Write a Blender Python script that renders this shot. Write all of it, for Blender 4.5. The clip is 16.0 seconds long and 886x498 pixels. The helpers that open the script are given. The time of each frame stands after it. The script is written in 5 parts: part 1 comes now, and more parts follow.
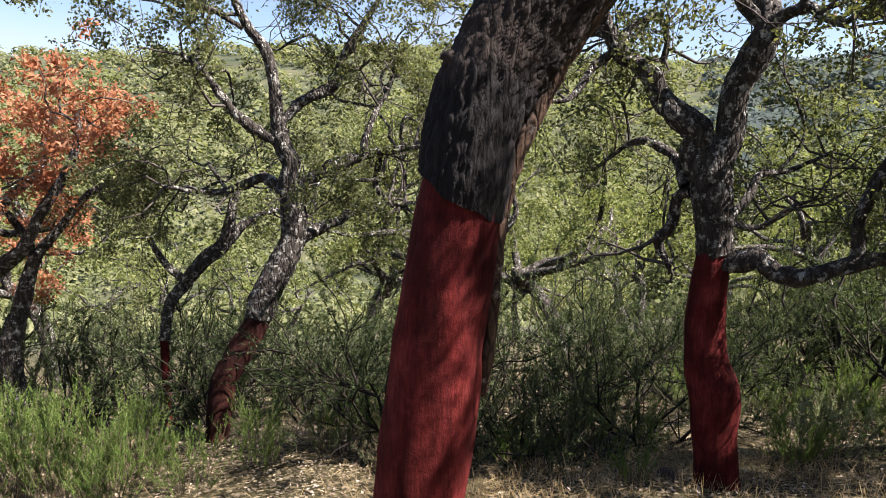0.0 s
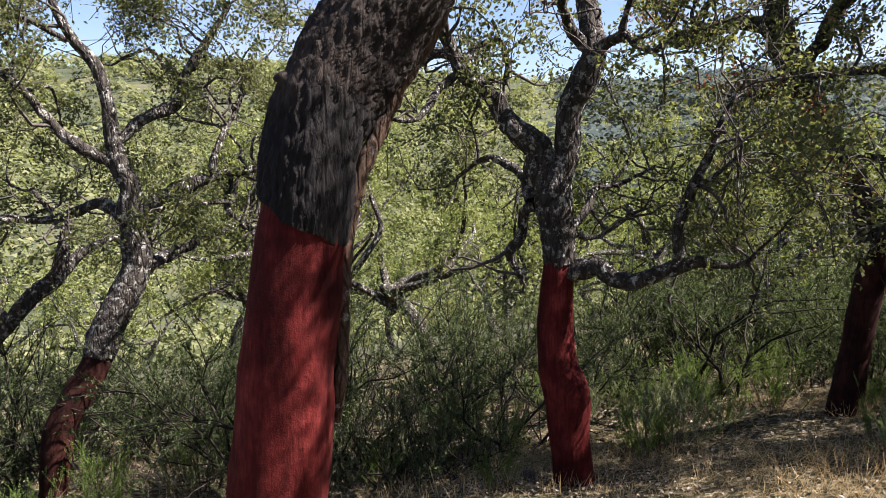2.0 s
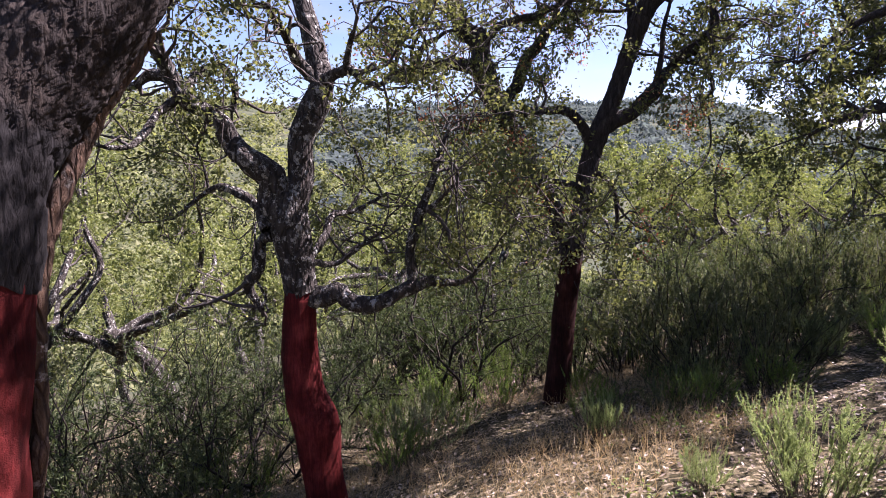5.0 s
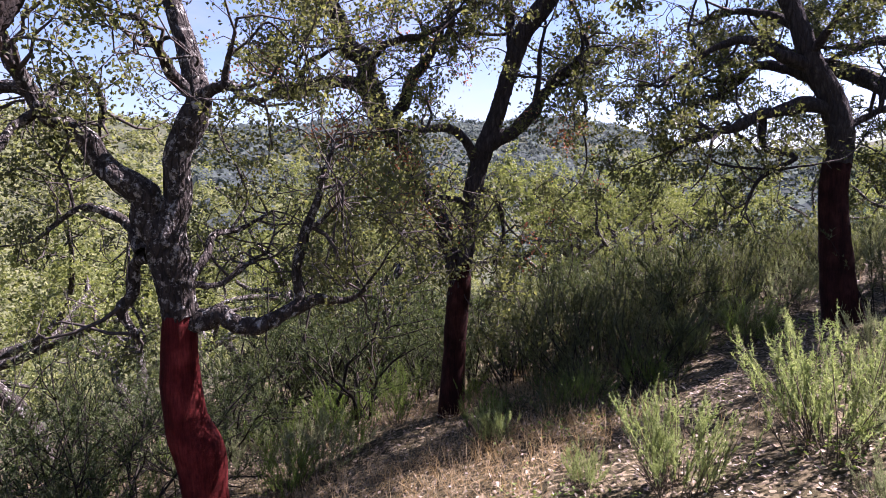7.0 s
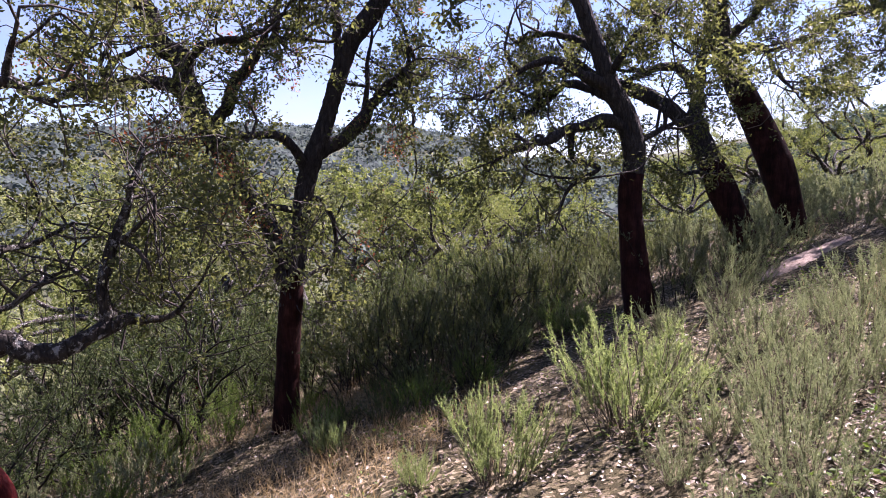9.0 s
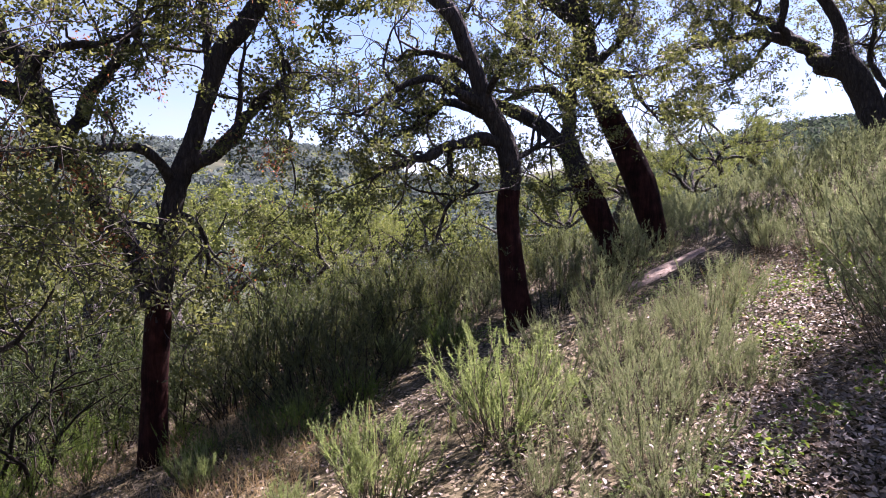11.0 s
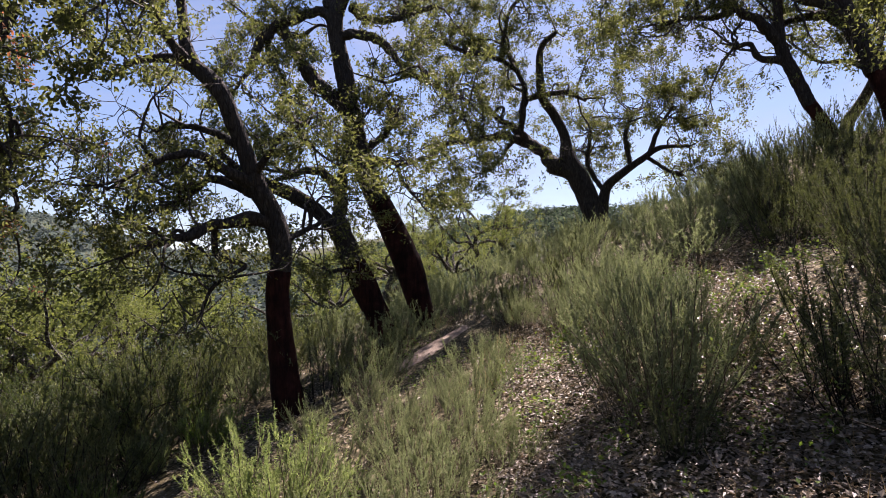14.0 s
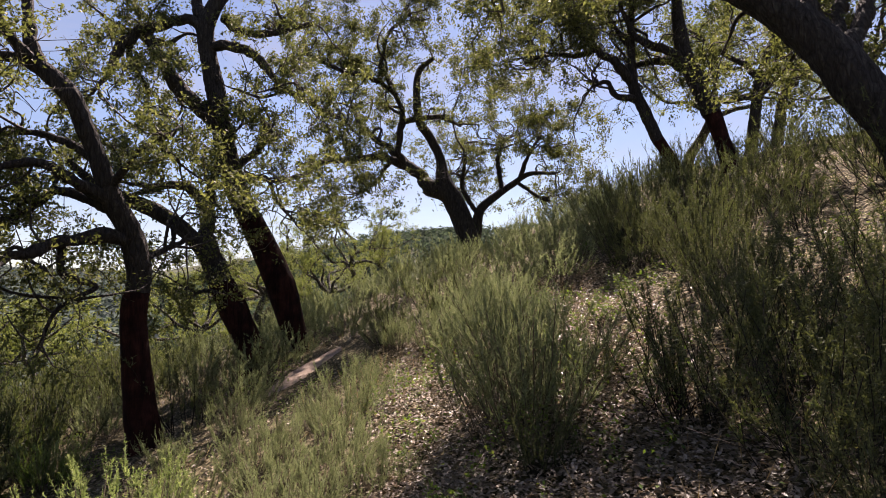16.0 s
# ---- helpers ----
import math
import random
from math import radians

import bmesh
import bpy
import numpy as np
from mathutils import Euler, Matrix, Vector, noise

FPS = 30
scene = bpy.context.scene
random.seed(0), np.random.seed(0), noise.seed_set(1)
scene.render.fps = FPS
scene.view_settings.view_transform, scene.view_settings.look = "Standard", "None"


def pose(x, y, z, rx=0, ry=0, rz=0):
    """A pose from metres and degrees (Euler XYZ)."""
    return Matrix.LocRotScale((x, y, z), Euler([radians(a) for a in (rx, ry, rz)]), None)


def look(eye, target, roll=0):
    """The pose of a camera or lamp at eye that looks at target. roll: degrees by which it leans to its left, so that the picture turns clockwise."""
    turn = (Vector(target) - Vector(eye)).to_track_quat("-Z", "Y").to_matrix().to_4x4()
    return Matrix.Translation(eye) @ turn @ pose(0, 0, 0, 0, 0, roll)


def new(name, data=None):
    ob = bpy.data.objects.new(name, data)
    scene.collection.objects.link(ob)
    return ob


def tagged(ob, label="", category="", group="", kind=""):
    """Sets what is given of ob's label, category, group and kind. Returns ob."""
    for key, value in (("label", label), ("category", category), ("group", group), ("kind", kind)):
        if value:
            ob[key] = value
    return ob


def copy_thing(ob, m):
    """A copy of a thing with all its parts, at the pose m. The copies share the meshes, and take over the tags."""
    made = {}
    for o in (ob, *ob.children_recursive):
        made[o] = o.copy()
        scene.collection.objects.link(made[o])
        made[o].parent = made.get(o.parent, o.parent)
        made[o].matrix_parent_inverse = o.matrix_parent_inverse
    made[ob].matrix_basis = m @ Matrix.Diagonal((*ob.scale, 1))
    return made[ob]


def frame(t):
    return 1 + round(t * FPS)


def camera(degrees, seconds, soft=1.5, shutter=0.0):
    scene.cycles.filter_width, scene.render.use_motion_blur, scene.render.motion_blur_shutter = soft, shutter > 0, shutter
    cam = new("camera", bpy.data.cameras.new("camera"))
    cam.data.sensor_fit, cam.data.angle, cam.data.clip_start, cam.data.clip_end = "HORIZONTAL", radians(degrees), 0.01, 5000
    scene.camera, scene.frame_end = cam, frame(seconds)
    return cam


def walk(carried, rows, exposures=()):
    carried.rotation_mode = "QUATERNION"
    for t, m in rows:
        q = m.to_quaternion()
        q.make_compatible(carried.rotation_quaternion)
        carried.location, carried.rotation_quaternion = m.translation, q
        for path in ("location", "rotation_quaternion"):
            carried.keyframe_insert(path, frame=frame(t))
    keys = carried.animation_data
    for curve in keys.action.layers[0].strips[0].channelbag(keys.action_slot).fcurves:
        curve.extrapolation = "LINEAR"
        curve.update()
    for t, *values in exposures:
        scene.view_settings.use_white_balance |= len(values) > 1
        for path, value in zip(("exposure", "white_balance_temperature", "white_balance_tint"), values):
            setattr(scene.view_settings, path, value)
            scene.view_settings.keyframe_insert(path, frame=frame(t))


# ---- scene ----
cam = camera(71.2, 16.0, soft=0.6)
PATH = [
    (0, (0.174, -0.019, 1.49), (0.096, 1.941, 1.102), 0.3),
    (0.5, (0.198, -0.018, 1.503), (0.225, 1.943, 1.114), 0.0),
    (1, (0.221, -0.021, 1.508), (0.35, 1.939, 1.132), 0.1),
    (1.5, (0.243, -0.017, 1.508), (0.476, 1.936, 1.148), 0.0),
    (2, (0.291, -0.014, 1.515), (0.622, 1.93, 1.176), -0.2),
    (2.5, (0.363, -0.019, 1.513), (0.749, 1.919, 1.199), -0.4),
    (3, (0.392, -0.023, 1.512), (0.868, 1.895, 1.202), -0.2),
    (3.5, (0.371, -0.021, 1.521), (1.002, 1.853, 1.221), -0.0),
    (4, (0.37, -0.032, 1.528), (1.185, 1.771, 1.234), -0.1),
    (6.5, (0.362, -0.081, 1.535), (1.636, 1.446, 1.327), -0.5),
    (7, (0.408, -0.117, 1.528), (1.744, 1.357, 1.32), -0.6),
    (7.5, (0.438, -0.133, 1.531), (1.864, 1.255, 1.325), -0.4),
    (8, (0.434, -0.147, 1.537), (1.964, 1.124, 1.335), -0.5),
    (8.5, (0.44, -0.16, 1.543), (2.049, 1.011, 1.341), -0.5),
    (9, (0.457, -0.185, 1.549), (2.125, 0.901, 1.355), -0.6),
    (11.5, (0.565, -0.269, 1.545), (2.446, 0.397, 1.409), -0.6),
    (12, (0.575, -0.264, 1.54), (2.502, 0.256, 1.411), -0.6),
    (12.5, (0.597, -0.242, 1.537), (2.559, 0.132, 1.418), -0.7),
    (13, (0.608, -0.233, 1.547), (2.591, 0.014, 1.469), -0.8),
    (13.5, (0.6, -0.239, 1.58), (2.594, -0.092, 1.594), -0.9),
    (14, (0.602, -0.238, 1.594), (2.598, -0.167, 1.691), -0.6),
    (14.5, (0.608, -0.253, 1.601), (2.603, -0.278, 1.744), -0.6),
    (15, (0.593, -0.264, 1.602), (2.583, -0.388, 1.758), -0.6),
    (15.5, (0.584, -0.269, 1.605), (2.567, -0.487, 1.759), -0.6),
    (16, (0.584, -0.273, 1.602), (2.552, -0.594, 1.758), -0.8),
]
walk(cam, [(t, look(eye, target, roll)) for t, eye, target, roll in PATH],
     exposures=[(0, 2.2, 6250, 22), (3.2, 2.3, 6150, 26), (4, 2.38, 6000, 33), (7, 2.35, 5850, 44), (12.5, 2.22, 5950, 38), (13.2, 1.82, 6200, 34), (14, 1.75, 6400, 30), (16, 1.75, 6900, 29)])

# ---- sky, sun, exposure ----
SUN_ELEV, SUN_AZ = 52.0, 106.0          # degrees; azimuth clockwise from +y
world = bpy.data.worlds.new("sky")
scene.world = world
world.use_nodes = True
wn = world.node_tree.nodes
sky = wn.new("ShaderNodeTexSky")
sky.sky_type = 'NISHITA'
sky.sun_disc = False
sky.sun_elevation = radians(SUN_ELEV)
sky.sun_rotation = radians(SUN_AZ)
sky.air_density, sky.dust_density, sky.ozone_density = 1.0, 0.3, 1.8
wl = world.node_tree.links
# thin fair-weather cloud, flattened towards the horizon
wc = wn.new("ShaderNodeTexCoord")
wm = wn.new("ShaderNodeMapping")
wm.inputs["Scale"].default_value = (1, 1, 3.2)
wl.new(wc.outputs["Generated"], wm.inputs["Vector"])
cloud = wn.new("ShaderNodeTexNoise")
cloud.inputs["Scale"].default_value, cloud.inputs["Detail"].default_value, cloud.inputs["Roughness"].default_value = 3.1, 7, 0.6
wl.new(wm.outputs[0], cloud.inputs["Vector"])
thick = wn.new("ShaderNodeMapRange")
thick.inputs[1].default_value, thick.inputs[2].default_value, thick.inputs[3].default_value, thick.inputs[4].default_value = 0.46, 0.72, 0.0, 0.5
wl.new(cloud.outputs[0], thick.inputs[0])
wmix = wn.new("ShaderNodeMix")
wmix.data_type = 'RGBA'
wmix.inputs[7].default_value = (4.6, 4.8, 5.4, 1)
wl.new(thick.outputs[0], wmix.inputs[0])
wl.new(sky.outputs[0], wmix.inputs[6])
wl.new(wmix.outputs[2], wn["Background"].inputs[0])
wn["Background"].inputs[1].default_value = 0.04
lamp = bpy.data.lights.new("sun", 'SUN')
lamp.energy, lamp.angle, lamp.color = 5.0, radians(0.6), (1.0, 0.93, 0.82)
sun = new("sun", lamp)
sa, se = radians(SUN_AZ), radians(SUN_ELEV)
SUN_DIR = Vector((math.sin(sa) * math.cos(se), math.cos(sa) * math.cos(se), math.sin(se)))
sun.matrix_world = look(SUN_DIR * 60, (0, 0, 0))

# ---- materials ----


def material(name):
    m = bpy.data.materials.new(name)
    m.use_nodes = True
    nt_ = m.node_tree
    return m, nt_.nodes, nt_.links, nt_.nodes["Principled BSDF"]


def ramp(nodes, stops):
    r = nodes.new("ShaderNodeValToRGB")
    el = r.color_ramp.elements
    while len(el) < len(stops):
        el.new(0.5)
    for e, (p, c) in zip(el, stops):
        e.position, e.color = p, (*c, 1)
    return r


def noise_tex(nodes, links, coords, scale, detail=4, rough=0.6):
    n = nodes.new("ShaderNodeTexNoise")
    n.inputs["Scale"].default_value, n.inputs["Detail"].default_value, n.inputs["Roughness"].default_value = scale, detail, rough
    links.new(coords, n.inputs["Vector"])
    return n


def mix_colour(nodes, links, fac, a, b, kind='MIX'):
    m = nodes.new("ShaderNodeMix")
    m.data_type, m.blend_type = 'RGBA', kind
    for sock, v in ((m.inputs[0], fac), (m.inputs[6], a), (m.inputs[7], b)):
        if hasattr(v, "is_output"):
            links.new(v, sock)
        elif isinstance(v, tuple):
            sock.default_value = (*v, 1)
        else:
            sock.default_value = v
    return m.outputs[2]


def bump(nodes, links, height, strength, dist, normal=None):
    b = nodes.new("ShaderNodeBump")
    b.inputs["Strength"].default_value, b.inputs["Distance"].default_value = strength, dist
    links.new(height, b.inputs["Height"])
    if normal is not None:
        links.new(normal, b.inputs["Normal"])
    return b.outputs[0]


def bark_material(name, dark, mid, light, lichen, ridge=0.03, lichen_amount=0.6, cracks=0.75):
    """Furrowed bark: stretched ridges, blotches, pale lichen patches."""
    m, n, l, p = material(name)
    co = n.new("ShaderNodeTexCoord").outputs["Object"]
    mp = n.new("ShaderNodeMapping")
    mp.inputs["Scale"].default_value = (1, 1, 0.28)
    l.new(co, mp.inputs["Vector"])
    ridge_n = noise_tex(n, l, mp.outputs[0], 26, 6, 0.7)
    vor = n.new("ShaderNodeTexVoronoi")
    vor.feature, vor.inputs["Scale"].default_value = 'DISTANCE_TO_EDGE', 22
    l.new(mp.outputs[0], vor.inputs["Vector"])
    base = ramp(n, [(0.3, dark), (0.55, mid), (0.75, light)])
    l.new(ridge_n.outputs[0], base.inputs[0])
    crack = ramp(n, [(0.0, (0.25, 0.25, 0.25)), (0.16, (1, 1, 1))])
    l.new(vor.outputs["Distance"], crack.inputs[0])
    col = mix_colour(n, l, cracks, base.outputs[0], crack.outputs[0], 'MULTIPLY')
    li = noise_tex(n, l, co, 15, 7, 0.8)
    lr = ramp(n, [(lichen_amount - 0.03, (0, 0, 0)), (lichen_amount + 0.03, (1, 1, 1))])
    l.new(li.outputs[0], lr.inputs[0])
    col = mix_colour(n, l, lr.outputs[0], col, lichen)
    l.new(col, p.inputs["Base Color"])
    p.inputs["Roughness"].default_value = 0.9
    p.inputs["Specular IOR Level"].default_value = 0.25
    h = n.new("ShaderNodeMath")
    h.operation = 'MULTIPLY_ADD'
    l.new(ridge_n.outputs[0], h.inputs[0])
    h.inputs[1].default_value = 1.6
    soft_crack = n.new("ShaderNodeMath")
    soft_crack.operation = 'MULTIPLY'
    soft_crack.inputs[1].default_value = cracks
    l.new(crack.outputs[0], soft_crack.inputs[0])
    l.new(soft_crack.outputs[0], h.inputs[2])
    l.new(bump(n, l, h.outputs[0], 0.9, ridge), p.inputs["Normal"])
    return m


def scorch(m):
    """Black soot in ragged patches over a bark."""
    n, l = m.node_tree.nodes, m.node_tree.links
    p = n["Principled BSDF"]
    was = p.inputs["Base Color"].links[0].from_socket
    co = n.new("ShaderNodeTexCoord").outputs["Object"]
    soot = ramp(n, [(0.48, (0, 0, 0)), (0.6, (1, 1, 1))])
    high = n.new("ShaderNodeSeparateXYZ")
    l.new(co, high.inputs[0])
    band = n.new("ShaderNodeMapRange")
    band.inputs[1].default_value, band.inputs[2].default_value, band.inputs[3].default_value, band.inputs[4].default_value = 2.1, 2.75, 0.3, -0.08
    l.new(high.outputs[2], band.inputs[0])
    both = n.new("ShaderNodeMath")
    l.new(noise_tex(n, l, co, 2.4, 6, 0.65).outputs[0], both.inputs[0])
    l.new(band.outputs[0], both.inputs[1])
    l.new(both.outputs[0], soot.inputs[0])
    l.new(mix_colour(n, l, soot.outputs[0], was, (0.0095, 0.0085, 0.008)), p.inputs["Base Color"])


def stripped_material(name, a, b_, c_):
    """Inner bark after the cork harvest: matt red ochre with darker blotches and fine vertical scores."""
    m, n, l, p = material(name)
    co = n.new("ShaderNodeTexCoord").outputs["Object"]
    big = noise_tex(n, l, co, 5, 5, 0.65)
    col = ramp(n, [(0.3, a), (0.5, b_), (0.7, c_)])
    l.new(big.outputs[0], col.inputs[0])
    mp = n.new("ShaderNodeMapping")
    mp.inputs["Scale"].default_value = (1, 1, 0.12)
    l.new(co, mp.inputs["Vector"])
    fine = noise_tex(n, l, mp.outputs[0], 70, 5, 0.7)
    fr = ramp(n, [(0.34, (0.42, 0.38, 0.38)), (0.6, (1, 1, 1))])
    l.new(fine.outputs[0], fr.inputs[0])
    c = mix_colour(n, l, 0.7, col.outputs[0], fr.outputs[0], 'MULTIPLY')
    # long dark runs of weathered sap
    mq = n.new("ShaderNodeMapping")
    mq.inputs["Scale"].default_value = (1, 1, 0.16)
    l.new(co, mq.inputs["Vector"])
    runs = ramp(n, [(0.36, (0.3, 0.3, 0.32)), (0.5, (0.8, 0.78, 0.76)), (0.64, (1.3, 1.3, 1.25))])
    l.new(noise_tex(n, l, mq.outputs[0], 9, 6, 0.68).outputs[0], runs.inputs[0])
    c = mix_colour(n, l, 0.85, c, runs.outputs[0], 'MULTIPLY')
    grit = noise_tex(n, l, co, 160, 3, 0.7)
    l.new(c, p.inputs["Base Color"])
    p.inputs["Roughness"].default_value = 0.85
    p.inputs["Specular IOR Level"].default_value = 0.1
    nn = bump(n, l, grit.outputs[0], 0.6, 0.006)
    nn = bump(n, l, noise_tex(n, l, co, 22, 4, 0.6).outputs[0], 0.5, 0.012, nn)
    l.new(bump(n, l, fine.outputs[0], 0.22, 0.012, nn), p.inputs["Normal"])
    return m


def leaf_material(name, a, b, c, rough=0.55, sheer=0.42, glow=(1.55, 1.6, 0.8), shine=0.14):
    """Leaves: colour differs from leaf to leaf, light shines through."""
    m, n, l, p = material(name)
    isl = n.new("ShaderNodeNewGeometry").outputs["Random Per Island"]
    col = ramp(n, [(0.0, a), (0.55, b), (1.0, c)])
    l.new(isl, col.inputs[0])
    tr = n.new("ShaderNodeBsdfTranslucent")
    tint = mix_colour(n, l, 1.0, col.outputs[0], glow, 'MULTIPLY')
    l.new(tint, tr.inputs[0])
    l.new(col.outputs[0], p.inputs["Base Color"])
    p.inputs["Roughness"].default_value = rough
    p.inputs["Specular IOR Level"].default_value = shine
    mx = n.new("ShaderNodeMixShader")
    mx.inputs[0].default_value = sheer
    l.new(p.outputs[0], mx.inputs[1])
    l.new(tr.outputs[0], mx.inputs[2])
    l.new(mx.outputs[0], n["Material Output"].inputs[0])
    return m


def ground_material():
    """Dry hillside soil with leaf mould; greener scrub far away by its own patches."""
    m, n, l, p = material("hillside_soil")
    co = n.new("ShaderNodeTexCoord").outputs["Object"]
    big = noise_tex(n, l, co, 0.7, 5, 0.65)
    col = ramp(n, [(0.35, (0.058, 0.047, 0.021)), (0.5, (0.125, 0.103, 0.048)), (0.66, (0.24, 0.2, 0.1))])
    l.new(big.outputs[0], col.inputs[0])
    fine = noise_tex(n, l, co, 28, 6, 0.75)
    fr = ramp(n, [(0.3, (0.35, 0.33, 0.3)), (0.62, (1, 1, 1))])
    l.new(fine.outputs[0], fr.inputs[0])
    c = mix_colour(n, l, 0.8, col.outputs[0], fr.outputs[0], 'MULTIPLY')
    # a carpet of fallen leaves, each a small cell of its own tone
    vo = n.new("ShaderNodeTexVoronoi")
    vo.inputs["Scale"].default_value = 33
    warp = mix_colour(n, l, 0.06, co, noise_tex(n, l, co, 9, 3, 0.6).outputs[1], 'ADD')
    l.new(warp, vo.inputs["Vector"])
    tone = n.new("ShaderNodeSeparateColor")
    l.new(vo.outputs["Color"], tone.inputs[0])
    lc = ramp(n, [(0.0, (0.017, 0.0146, 0.0062)), (0.5, (0.057, 0.049, 0.0215)), (0.82, (0.14, 0.115, 0.065)), (1.0, (0.26, 0.215, 0.14))])
    l.new(tone.outputs[0], lc.inputs[0])
    cover = ramp(n, [(0.26, (0, 0, 0)), (0.42, (1, 1, 1))])
    l.new(noise_tex(n, l, co, 2.1, 4, 0.6).outputs[0], cover.inputs[0])
    c = mix_colour(n, l, cover.outputs[0], c, lc.outputs[0])
    # grass and scrub cover on the valley side, by distance from the clearing
    d = n.new("ShaderNodeVectorMath")
    d.operation = 'LENGTH'
    l.new(co, d.inputs[0])
    far = n.new("ShaderNodeMapRange")
    far.inputs[1].default_value, far.inputs[2].default_value = 14, 40
    l.new(d.outputs["Value"], far.inputs[0])
    sc = noise_tex(n, l, co, 0.09, 8, 0.75)
    scr = ramp(n, [(0.35, (0.028, 0.038, 0.022)), (0.5, (0.048, 0.056, 0.03)), (0.65, (0.085, 0.083, 0.05))])
    l.new(sc.outputs[0], scr.inputs[0])
    c = mix_colour(n, l, far.outputs[0], c, scr.outputs[0])
    l.new(c, p.inputs["Base Color"])
    p.inputs["Roughness"].default_value = 0.95
    p.inputs["Specular IOR Level"].default_value = 0.15
    l.new(bump(n, l, fine.outputs[0], 0.8, 0.03), p.inputs["Normal"])
    return m


def plain_rough(name, a, b, scale=30, rough=0.9):
    m, n, l, p = material(name)
    co = n.new("ShaderNodeTexCoord").outputs["Object"]
    t = noise_tex(n, l, co, scale, 5, 0.7)
    col = ramp(n, [(0.35, a), (0.65, b)])
    l.new(t.outputs[0], col.inputs[0])
    l.new(col.outputs[0], p.inputs["Base Color"])
    p.inputs["Roughness"].default_value = rough
    p.inputs["Specular IOR Level"].default_value = 0.2
    l.new(bump(n, l, t.outputs[0], 0.6, 0.01), p.inputs["Normal"])
    return m


M_BARK = bark_material("cork_bark", (0.018, 0.015, 0.012), (0.05, 0.043, 0.035), (0.118, 0.104, 0.087), (0.33, 0.33, 0.29), 0.03, 0.565, 0.75)
M_DARKBARK = bark_material("dark_cork_bark", (0.02, 0.017, 0.015), (0.05, 0.042, 0.036), (0.11, 0.096, 0.082), (0.2, 0.19, 0.17), 0.03, 0.68, 0.5)
M_CHAR = bark_material("charred_bark", (0.01, 0.008, 0.0065), (0.032, 0.024, 0.018), (0.062, 0.046, 0.035), (0.1, 0.08, 0.06), 0.016, 0.68, 0.45)
scorch(M_CHAR)
M_EDGE = bark_material("cork_edge", (0.05, 0.03, 0.02), (0.13, 0.08, 0.05), (0.22, 0.16, 0.12), (0.26, 0.23, 0.2), 0.03, 0.6)
M_STRIP = stripped_material("stripped_cork_trunk", (0.05, 0.007, 0.006), (0.1, 0.014, 0.0125), (0.17, 0.03, 0.026))
# old harvests' dark wood; also shade painted onto the slender oak's foot
M_OLD_SHADE_STRIP = stripped_material("weathered_shaded_trunk", (0.02, 0.0075, 0.006), (0.038, 0.0135, 0.0105), (0.072, 0.026, 0.02))
M_TWIG = plain_rough("twig_bark", (0.03, 0.026, 0.022), (0.085, 0.075, 0.065))
M_STEM = plain_rough("shrub_stem", (0.01, 0.008, 0.006), (0.032, 0.026, 0.02))
M_BRUSH = plain_rough("dead_brushwood", (0.036, 0.029, 0.018), (0.12, 0.098, 0.06))
M_LEAF = leaf_material("oak_leaf", (0.048, 0.058, 0.024), (0.085, 0.098, 0.042), (0.145, 0.155, 0.074), sheer=0.48, glow=(1.4, 1.38, 0.75))
M_RED = leaf_material("reddened_oak_leaf", (0.26, 0.1, 0.05), (0.36, 0.16, 0.08), (0.3, 0.17, 0.1), glow=(1.2, 1.0, 0.8))
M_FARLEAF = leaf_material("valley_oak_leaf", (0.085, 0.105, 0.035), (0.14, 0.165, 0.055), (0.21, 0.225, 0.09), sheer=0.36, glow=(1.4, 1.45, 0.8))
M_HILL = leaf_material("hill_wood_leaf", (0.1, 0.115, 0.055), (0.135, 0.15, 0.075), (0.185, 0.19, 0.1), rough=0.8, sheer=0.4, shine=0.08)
# blue tint and narrow tones put the distance haze into the leaf colour
M_HAZED_RIDGE = leaf_material("hazed_ridge_leaf", (0.07, 0.09, 0.085), (0.082, 0.102, 0.097), (0.1, 0.12, 0.108), rough=0.95, sheer=0.5, glow=(1.2, 1.25, 1.1), shine=0.05)
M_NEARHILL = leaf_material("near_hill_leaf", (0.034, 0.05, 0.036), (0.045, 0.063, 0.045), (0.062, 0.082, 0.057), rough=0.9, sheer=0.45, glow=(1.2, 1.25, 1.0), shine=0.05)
M_HEATH = leaf_material("heather_leaf", (0.022, 0.034, 0.015), (0.044, 0.062, 0.026), (0.1, 0.122, 0.053), rough=0.55, sheer=0.32, shine=0.1)
M_DENSE = leaf_material("dense_heath_leaf", (0.047, 0.055, 0.029), (0.074, 0.085, 0.044), (0.122, 0.135, 0.072), rough=0.62, sheer=0.3, shine=0.1)
M_PALE = leaf_material("pale_shrub_leaf", (0.115, 0.135, 0.068), (0.17, 0.192, 0.1), (0.25, 0.272, 0.15), rough=0.6, sheer=0.45, glow=(1.25, 1.3, 1.0), shine=0.15)
M_BROOM = leaf_material("broom_leaf", (0.05, 0.085, 0.02), (0.09, 0.138, 0.035), (0.17, 0.225, 0.062), rough=0.6, sheer=0.4)
M_PALEBROOM = leaf_material("pale_broom_leaf", (0.13, 0.17, 0.065), (0.2, 0.245, 0.1), (0.3, 0.34, 0.16), rough=0.6, sheer=0.45, glow=(1.3, 1.35, 0.9), shine=0.15)
M_HERB = leaf_material("herb_leaf", (0.06, 0.1, 0.025), (0.1, 0.15, 0.035), (0.16, 0.2, 0.06))
M_DRYGRASS = leaf_material("dry_grass", (0.22, 0.16, 0.08), (0.34, 0.26, 0.14), (0.45, 0.37, 0.22), rough=0.7, sheer=0.3, glow=(1.2, 1.1, 0.8))
